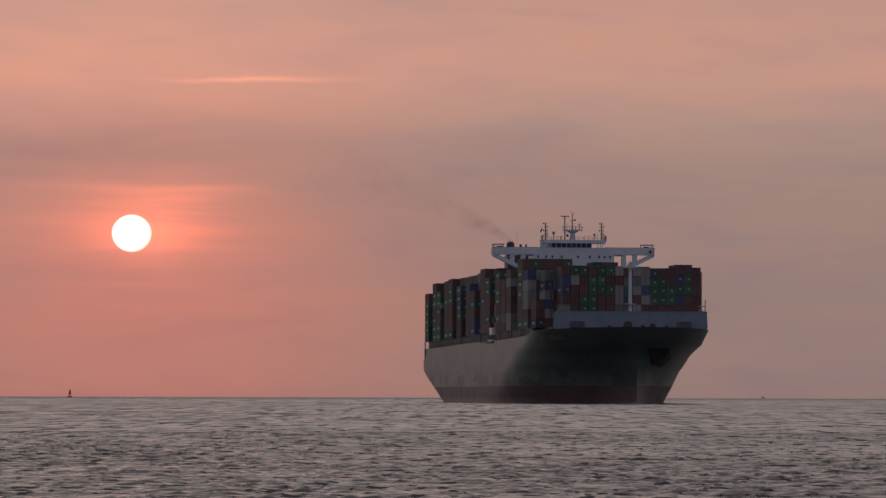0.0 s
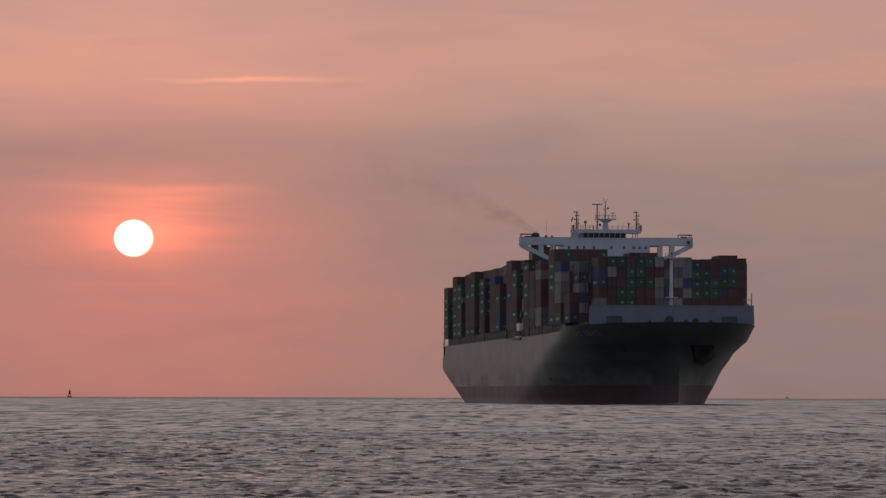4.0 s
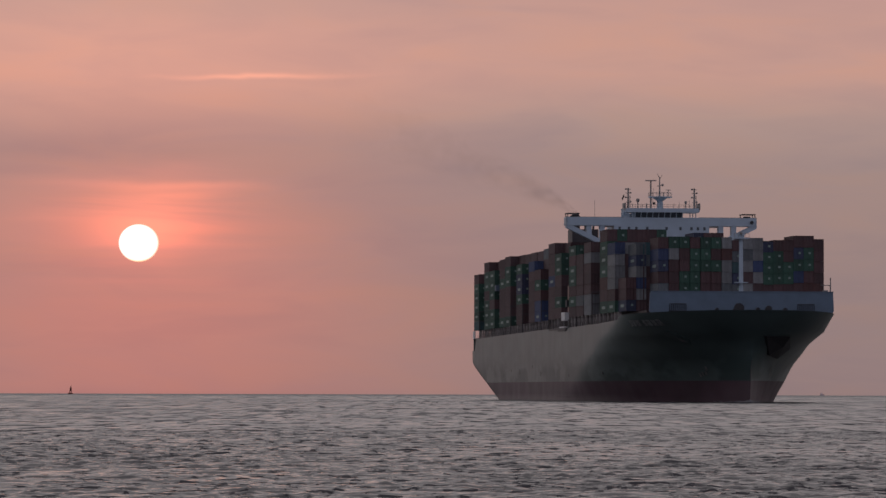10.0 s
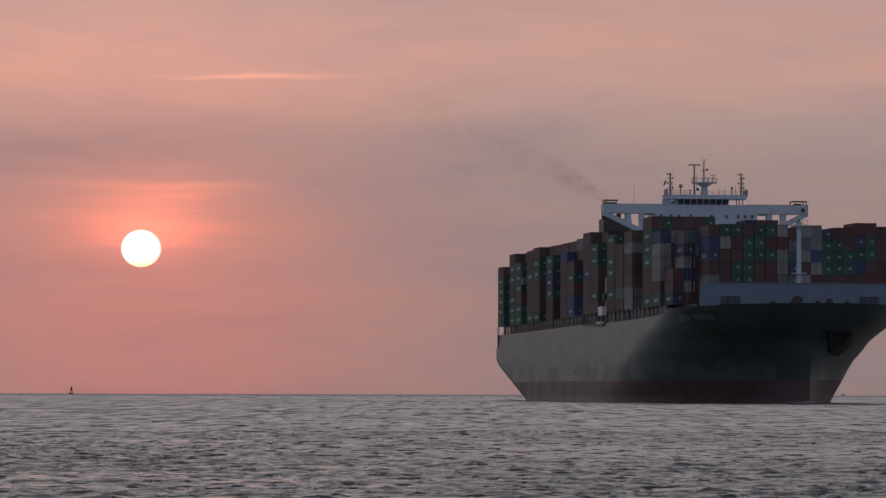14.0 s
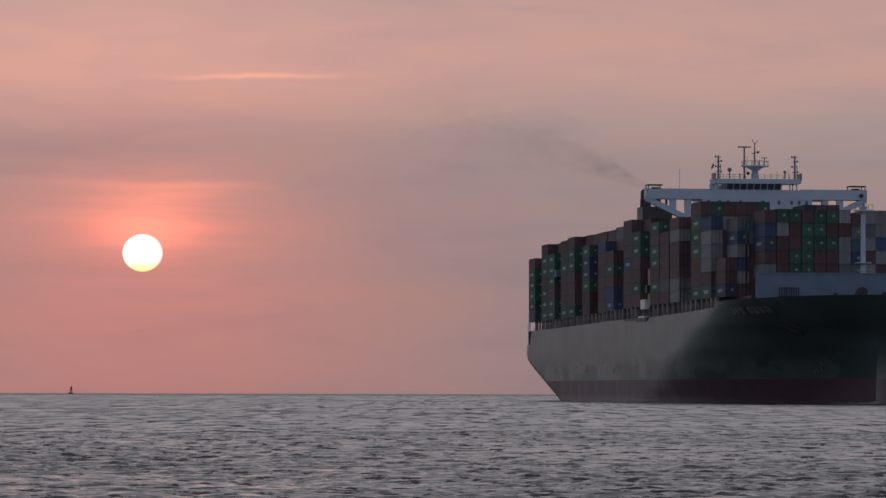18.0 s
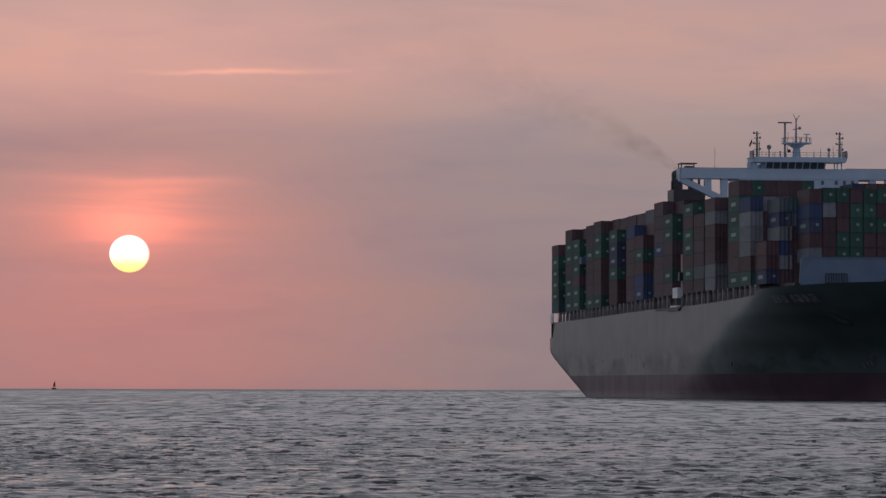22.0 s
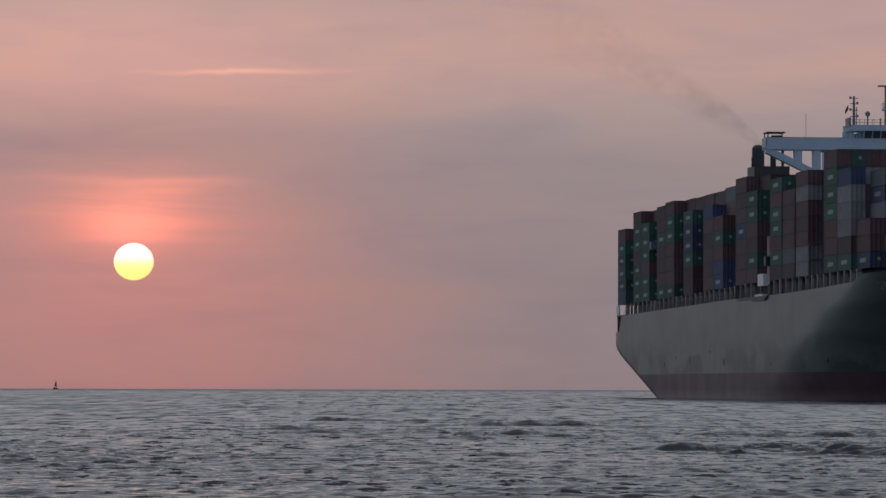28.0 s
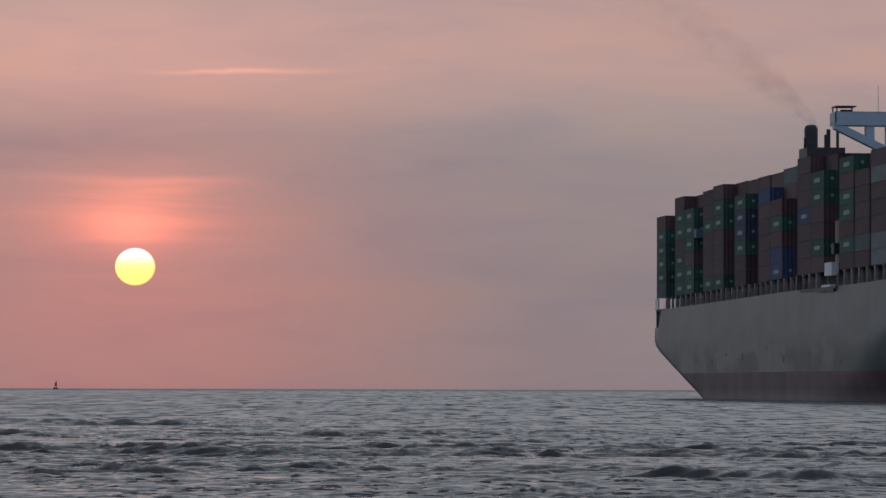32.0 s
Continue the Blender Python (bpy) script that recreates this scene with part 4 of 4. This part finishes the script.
    part_from("gangway_box", lambda bm: (box(bm, -9.0, -2.6, -25.5, -24.3, 21.7, 23.9)), LIFE, ship, "white panel beside the gangway")
    part_from("gangway_foot", lambda bm: (box(bm, -10.0, -2.0, -25.9, -24.8, 19.75, 20.1)), LIFE, ship)
    for x in (-10, -1.5):
        part_from("pilot_post", lambda bm: rod(bm, (x, -24.6, 19.6), (x, -24.6, 22.0), .25, n=6), STEEL, ship)
    crane = part_from("provision_crane", lambda bm: (rod(bm, (-6, -23.6, 24), (-6, -23.6, 31), .6, n=8), rod(bm, (-6, -23.6, 30.6), (-6, -22.4, 33.4), .3, n=6)), ORANGE, ship, "faded pinkish stores crane")
    part_from("crane_cab", lambda bm: box(bm, -7.4, -5.2, -24.6, -23.0, 25.4, 27.2), BLACK, crane)


bridge_parts()

# ---- containers ----
CW, CL, CH = 2.44, 12.19, 2.896


def container_mesh(colour, tall):
    """Corrugated steel box with posts and rails; its origin is at its lower corner aft to starboard."""
    bm = bmesh.new()
    pts = []

    def wall(a, b, nx, ny, ridges):
        d = ((b[0] - a[0]), (b[1] - a[1]))
        for k in range(ridges):
            for f, dep in ((.1, .0), (.3, .06), (.7, .06), (.9, .0)):
                s = .02 + .96 * (k + f) / ridges
                pts.append((a[0] + d[0] * s + nx * dep, a[1] + d[1] * s + ny * dep))
    c = [(0, 0), (CL, 0), (CL, CW), (0, CW)]
    pts.append(c[0])
    wall(c[0], c[1], 0, 1, 12)
    pts.append(c[1])
    wall(c[1], c[2], -1, 0, 3)
    pts.append(c[2])
    pts.append(c[3])
    prism(bm, pts, 2, .1, tall - .03)
    fr = bmesh.new()
    for z in (.02, tall - .13):
        box(fr, -.02, CL + .02, -.02, .1, z, z + .11)
        box(fr, CL - .1, CL + .02, .1, CW + .02, z, z + .11)
    for x, y in ((-.02, -.02), (CL - .14, -.02), (CL - .14, CW - .14)):
        box(fr, x, x + .16, y, y + .16, .13, tall - .13)
    return mesh_of(bm, "container", BOX[colour]), mesh_of(fr, "frame", BOX_FRAME[colour])


def marking_mesh():
    a, b = bmesh.new(), bmesh.new()
    box(a, 3.6, 8.6, -.045, -.02, 1.05, 1.75)
    box(b, CL + .02, CL + .06, 1.2, 1.75, 1.25, 1.75)
    return mesh_of(a, "marking", MARK), mesh_of(b, "marking", MARK)


MARK_MESH = marking_mesh()
BOX_MESH = {}
rnd = random.Random(11)
COLOUR_BAG = ["maroon"] * 8 + ["brown"] * 7 + ["green"] * 7 + ["blue"] * 2 + ["grey"] * 2 + ["teal"] + ["navy"] * 2 + ["rust"] * 2 + ["slate"] * 2
# aft end, tiers outboard, tiers inboard, box height; all are 20 rows wide but the foremost, which is 18
BAYS = [(-200.2, 6, 6, 2.86), (-188.0, 0, 6, 2.86), (-175.6, 7, 7, 2.87), (-163.2, 6, 7, 2.87), (-151.0, 0, 7, 2.87), (-139.9, 7, 7, 2.83),
        (-127.5, 7, 7, 2.89), (-115.2, 0, 7, 2.89), (-102.6, 6, 7, 2.86), (-90.2, 0, 7, 2.86), (-76.6, 6, 7, 2.84), (-64.2, 5, 7, 2.88),
        (-51.9, 0, 7, 2.88), (-36.8, 7, 7, 2.93), (-24.5, 6, 7, 2.9), (1.6, 7, 7, 2.66), (14.8, 6, 7, 2.66), (28.3, 7, 7, 2.66), (41.8, 0, 7, 2.66),
        (55.6, 7, 7, 2.98), (68.0, 6, 6, 2.86), (80.4, 6, 6, 2.74), (92.8, 6, 6, 2.75)]
# tiers that differ, by (bay, row)
TIERS = {(19, r): 7 if r < 6 else 6 for r in range(1, 20)}
TIERS.update({(21, 7): 7, (21, 8): 7, (21, 9): 7, (22, 0): 0, (22, 1): 0, (22, 2): 0, (21, 0): 3, (20, 1): 6})
# stacks of lower or taller boxes in the foremost bay
ROW_RISE = {4: .2, 5: .2, 6: .1, 7: .1, 8: .1, 9: .1, 10: -.6, 13: -.9, 14: -.5, 15: -.4, 16: .6, 17: .6, 18: -.2}
CODE = {"m": "maroon", "b": "brown", "g": "green", "u": "blue", "y": "grey", "t": "teal", "n": "navy", "r": "rust", "s": "slate"}
# stacks seen from outside, from the deck up, by (bay, row)
STACKS = {(0, 0): "tggggm", (1, 1): "gggggm", (2, 0): "gggbggm", (3, 0): "ggbggg", (4, 1): "mmmmgmm", (5, 0): "gbbbgbm", (6, 0): "gbbbggb", (7, 1): "gmmmggm",
          (8, 0): "mmgnng", (10, 0): "bbbbbu", (11, 0): "uumgm", (11, 1): "mmmmmbs", (12, 1): "mmmmmbs", (8, 1): "mmmmmbb", (9, 1): "mmmmbbb", (10, 1): "mmmmmbb", (3, 1): "mmmmmmb", (16, 1): "mmmmmbm", (13, 0): "bbbubbb", (14, 0): "bgbbgg", (14, 1): "mbmgggm", (15, 0): "bgmggmg", (16, 0): "bsbbbb",
          (17, 0): "yybbbyb", (18, 1): "nmmmbbm", (19, 0): "gmrgggm", (19, 1): "mmmmmmg", (19, 2): "mmmmmbm", (19, 3): "mmmmmrm", (19, 4): "mmmmmmm", (19, 5): "mmmmmmg",
          (20, 0): "gmyyyu", (20, 1): "bbbbby", (20, 2): "bbbmms", (21, 0): "nmm", (21, 1): "byuyns", (21, 2): "bbmmst", (21, 7): "mmmmmmn", (21, 8): "mmmmmmm", (21, 9): "mmmmmmm",
          (22, 3): "msmnum", (22, 4): "mmmmyg", (22, 5): "mggmmg", (22, 6): "mggggm", (22, 7): "mmmggg", (22, 8): "smmgmg", (22, 9): "ysyyry", (22, 10): "nsntsm",
          (22, 11): "bybysy", (22, 12): "ybyuyy", (22, 13): "mmgggn", (22, 14): "mmgggm", (22, 15): "mmggmm", (22, 16): "mmugnm", (22, 17): "mrmggm", (22, 18): "mrmmmm"}


CARGO = []


def build_containers():
    boxes = 0
    rest = [[], []]
    rest_mats = list(BOX_COLOURS)
    for b, (x0, out_t, in_t, h) in enumerate(BAYS):
        z0 = base_z(x0 + 6) + (1.08 if b == 22 else 0)
        bay_h = h
        for r in range(1, 19) if b == 22 else range(20):
            h = bay_h + .02 + (ROW_RISE.get(r, 0) / 6 if b == 22 else 0)
            n = TIERS.get((b, r), out_t if r in (0, 19) else in_t)
            if -164 < x0 < -160 and 9 <= r <= 13:
                continue
            run = None
            for t in range(n):
                if run is None or rnd.random() < .55:
                    run = rnd.choice(COLOUR_BAG)
                colour = run
                if t < len(STACKS.get((b, r), "")):
                    colour = CODE[STACKS[b, r][t]]
                y = -25.0 + 2.5 * r + .03
                if b == 22 and r < 11:
                    y -= .1 * (11 - r)
                if b == 21 and r < 2:
                    y += .8
                first = 1 if out_t == 0 else 0
                near = (r == first) or b == 22 or (b == 19 and r < 6 and t > 4) or (b == 21 and (r < 3 or t == 6)) or (b == 20 and r == 1 and t > 3) or (r in (1, 2) and t == n - 1 and out_t < in_t)
                z = z0 + t * h
                if near and boxes < 330:
                    key = (colour, h)
                    if key not in BOX_MESH:
                        BOX_MESH[key] = container_mesh(colour, h)
                    ob = tagged(new("container", BOX_MESH[key][0]), colour + " corrugated steel container stacked on the ship's deck", "container", "containers on the ship")
                    new("frame", BOX_MESH[key][1]).parent = ob
                    CARGO.append((ob, (x0, y, z)))
                    boxes += 1
                    if colour in ("green", "navy") or (colour in ("blue", "slate") and rnd.random() < .3):
                        for me in MARK_MESH:
                            new("marking", me).parent = ob
                else:
                    rest[0].append((x0, y, z, h))
                    rest[1].append(rest_mats.index(colour))
    # the stacks behind, joined
    o = np.array(rest[0])
    n = len(o)
    unit = np.array([(i, j, k) for i in (0, 1) for j in (0, 1) for k in (0, 1)], float)
    size = np.stack([np.full(n, CL), np.full(n, CW), o[:, 3]], -1)
    co = (o[:, None, :3] + unit[None] * size[:, None, :]).reshape(-1, 3)
    q = np.array(((0, 1, 3, 2), (4, 6, 7, 5), (0, 4, 5, 1), (2, 3, 7, 6), (0, 2, 6, 4), (1, 5, 7, 3)))
    quads = (np.arange(n)[:, None, None] * 8 + q[None]).reshape(-1, 4)
    me = bpy.data.meshes.new("container_stack")
    me.from_pydata(co.tolist(), [], quads.tolist())
    for k in rest_mats:
        me.materials.append(BOX[k])
    me.polygons.foreach_set("material_index", np.repeat(np.array(rest[1], np.int32), 6))
    me.update()
    ob = new("container_stack", me)
    CARGO.append((ob, (0, 0, 0)))
    tagged(ob, "inner stacks of mixed maroon, green, grey and blue containers", "container stack", kind="stuff")


build_containers()


# ---- smoke ----
plume = tagged(new("smoke_plume"), "faint brown exhaust smoke drifting from the funnel", "smoke")


def build_smoke():
    """Two loose layers, one inside another, that widen and level off from the funnel's mouth."""
    for k, wide in enumerate((1.0, .6)):
        bm = bmesh.new()
        rings = []
        n, m = 70, 20
        for i in range(n + 1):
            q = i / n
            c = Vector((-22 * q, -SMOKE_RUN * q, SMOKE_RISE * q ** .8 + q * (2.0 * math.sin(q * 13 + .4) + 1.2 * math.sin(q * 29))))
            r = (.9 + SMOKE_WIDE * q ** .8) * wide
            ring = []
            for a in range(m):
                d = Vector((math.cos(a * 2 * math.pi / m), 0, math.sin(a * 2 * math.pi / m)))
                p = c + d * r
                w = 1 + .4 * noise.noise(p * .16 + Vector((k * 9, 0, 0)))
                ring.append(bm.verts.new(c + d * r * w))
            rings.append(ring)
        for i in range(n):
            for a in range(m):
                bm.faces.new((rings[i][a], rings[i][(a + 1) % m], rings[i + 1][(a + 1) % m], rings[i + 1][a]))
        part("smoke_layer", bm, SMOKE, plume, smooth=True)


build_smoke()

# ---- sun, buoy and far vessel ----
bm = bmesh.new()
bmesh.ops.create_uvsphere(bm, u_segments=64, v_segments=32, radius=1)
for v in bm.verts:
    v.co = Vector((v.co.x * 22.0, v.co.y * 22.0, v.co.z * 20.6))
sun_disc = tagged(new("sun", mesh_of(bm, "sun", SUN, True)), "white setting sun, yellow at its lower edge in the haze", "sun")

BUOY_D = 3580.0
buoy = tagged(new("buoy"), "dark red navigation buoy floating far out", "buoy")
part_from("float", lambda bm: (rod(bm, (0, 0, -.6), (0, 0, .8), 2.0, 2.1, 14), rod(bm, (0, 0, .8), (0, 0, 1.1), 2.1, 1.2, 14)), BUOY, buoy)


def buoy_tower(bm):
    for a in range(4):
        c, s = math.cos(a * 1.571 + .785), math.sin(a * 1.571 + .785)
        rod(bm, (1.1 * c, 1.1 * s, 1), (.55 * c, .55 * s, 5.4), .14, n=5)
    for z, r in ((2.5, .95), (4, .75), (5.3, .6)):
        rod(bm, (0, 0, z), (0, 0, z + .15), r, n=10)
    prism(bm, [(-.75, 2.4), (.75, 2.4), (.5, 5.3), (-.5, 5.3)], 1, -.1, .1)


part_from("tower", buoy_tower, BUOY, buoy)
part_from("lantern", lambda bm: (rod(bm, (0, 0, 5.4), (0, 0, 6.2), .3, n=8), rod(bm, (.1, 0, 6.2), (.2, 0, 7.6), .1, n=5)), BLACK, buoy)
buoy.matrix_world = pose(-.0826 * BUOY_D + .4, BUOY_D, 0, 0, 3, 20)

far_ship = tagged(new("distant_vessel"), "small hazy grey vessel on the horizon", "ship")
part_from("hull", lambda bm: prism(bm, [(-4.2, 0), (3.6, 0), (4.4, 1.3), (-4.4, 1.1)], 1, -1, 1), FAR, far_ship)
part_from("superstructure", lambda bm: (box(bm, -3.0, 1.4, -.8, .8, 1.1, 2.3), box(bm, -2.4, -.4, -.7, .7, 2.3, 3.4)), FAR, far_ship)
part_from("mast", lambda bm: rod(bm, (-1.2, 0, 3.3), (-1.2, 0, 4.6), .15, n=5), FAR, far_ship)


# ---- what moves ----
def motions():
    rows = [(t, pose(x, y, -.4, 0, 0, a - 90)) for t, x, y, a in SHIP_ROWS]
    walk(ship, rows)
    # the cargo rides on the ship
    for ob, place in CARGO:
        walk(ob, [(t, m @ pose(*place)) for t, m in rows])
    # the plume leaves the funnel and lifts as the wind drops
    lift = ((0, 0), (6, -3), (10, 0), (13, 2), (17, -1), (20, -7), (23.5, 9), (28, 7), (32, 14))
    walk(plume, [(t, pose(np.interp(t, [r[0] for r in SHIP_ROWS], [r[1] for r in SHIP_ROWS]), np.interp(t, [r[0] for r in SHIP_ROWS], [r[2] for r in SHIP_ROWS]), -.4, 0, 0,
                          np.interp(t, [r[0] for r in SHIP_ROWS], [r[3] for r in SHIP_ROWS]) - 90) @ pose(-158.5, 1.7, 55.6, -a, 0, 3 * math.sin(t))) for t, a in lift])
    D = 4930.0
    walk(sun_disc, [(t, pose(px / 8000 * D, D, EYE + py / 8000 * D)) for t, px, py in
                    ((0, -551.5, 285.9), (6, -545.3, 272.8), (9, -541.5, 265.7), (13, -538.0, 255.9), (19, -533.0, 243.0), (23, -526.5, 233.4), (28, -522.5, 221.7), (32, -520.2, 212.4))])
    walk(far_ship, [(t, pose(px / 8000 * 4700, 4700, -1.2)) for t, px in ((0, 568), (6, 632), (13, 698), (22, 780), (32, 870))])
    # the wash runs in from the ship's track
    walk(WAKE, [(t, pose(-6 + (31 - t) * 5.5, 205 + (31 - t) * 1.0, 0, 0, 0, 7.5)) for t in (0, 16, 32)])
    walk(WAVES_A, [(0, pose(0, 0, 0)), (16, pose(.5, -19, 0)), (32, pose(0, -38, 0))])
    walk(WAVES_B, [(0, pose(-1, 0, -.02)), (16, pose(0, -34, -.02)), (32, pose(1, -69, -.02))])


motions()
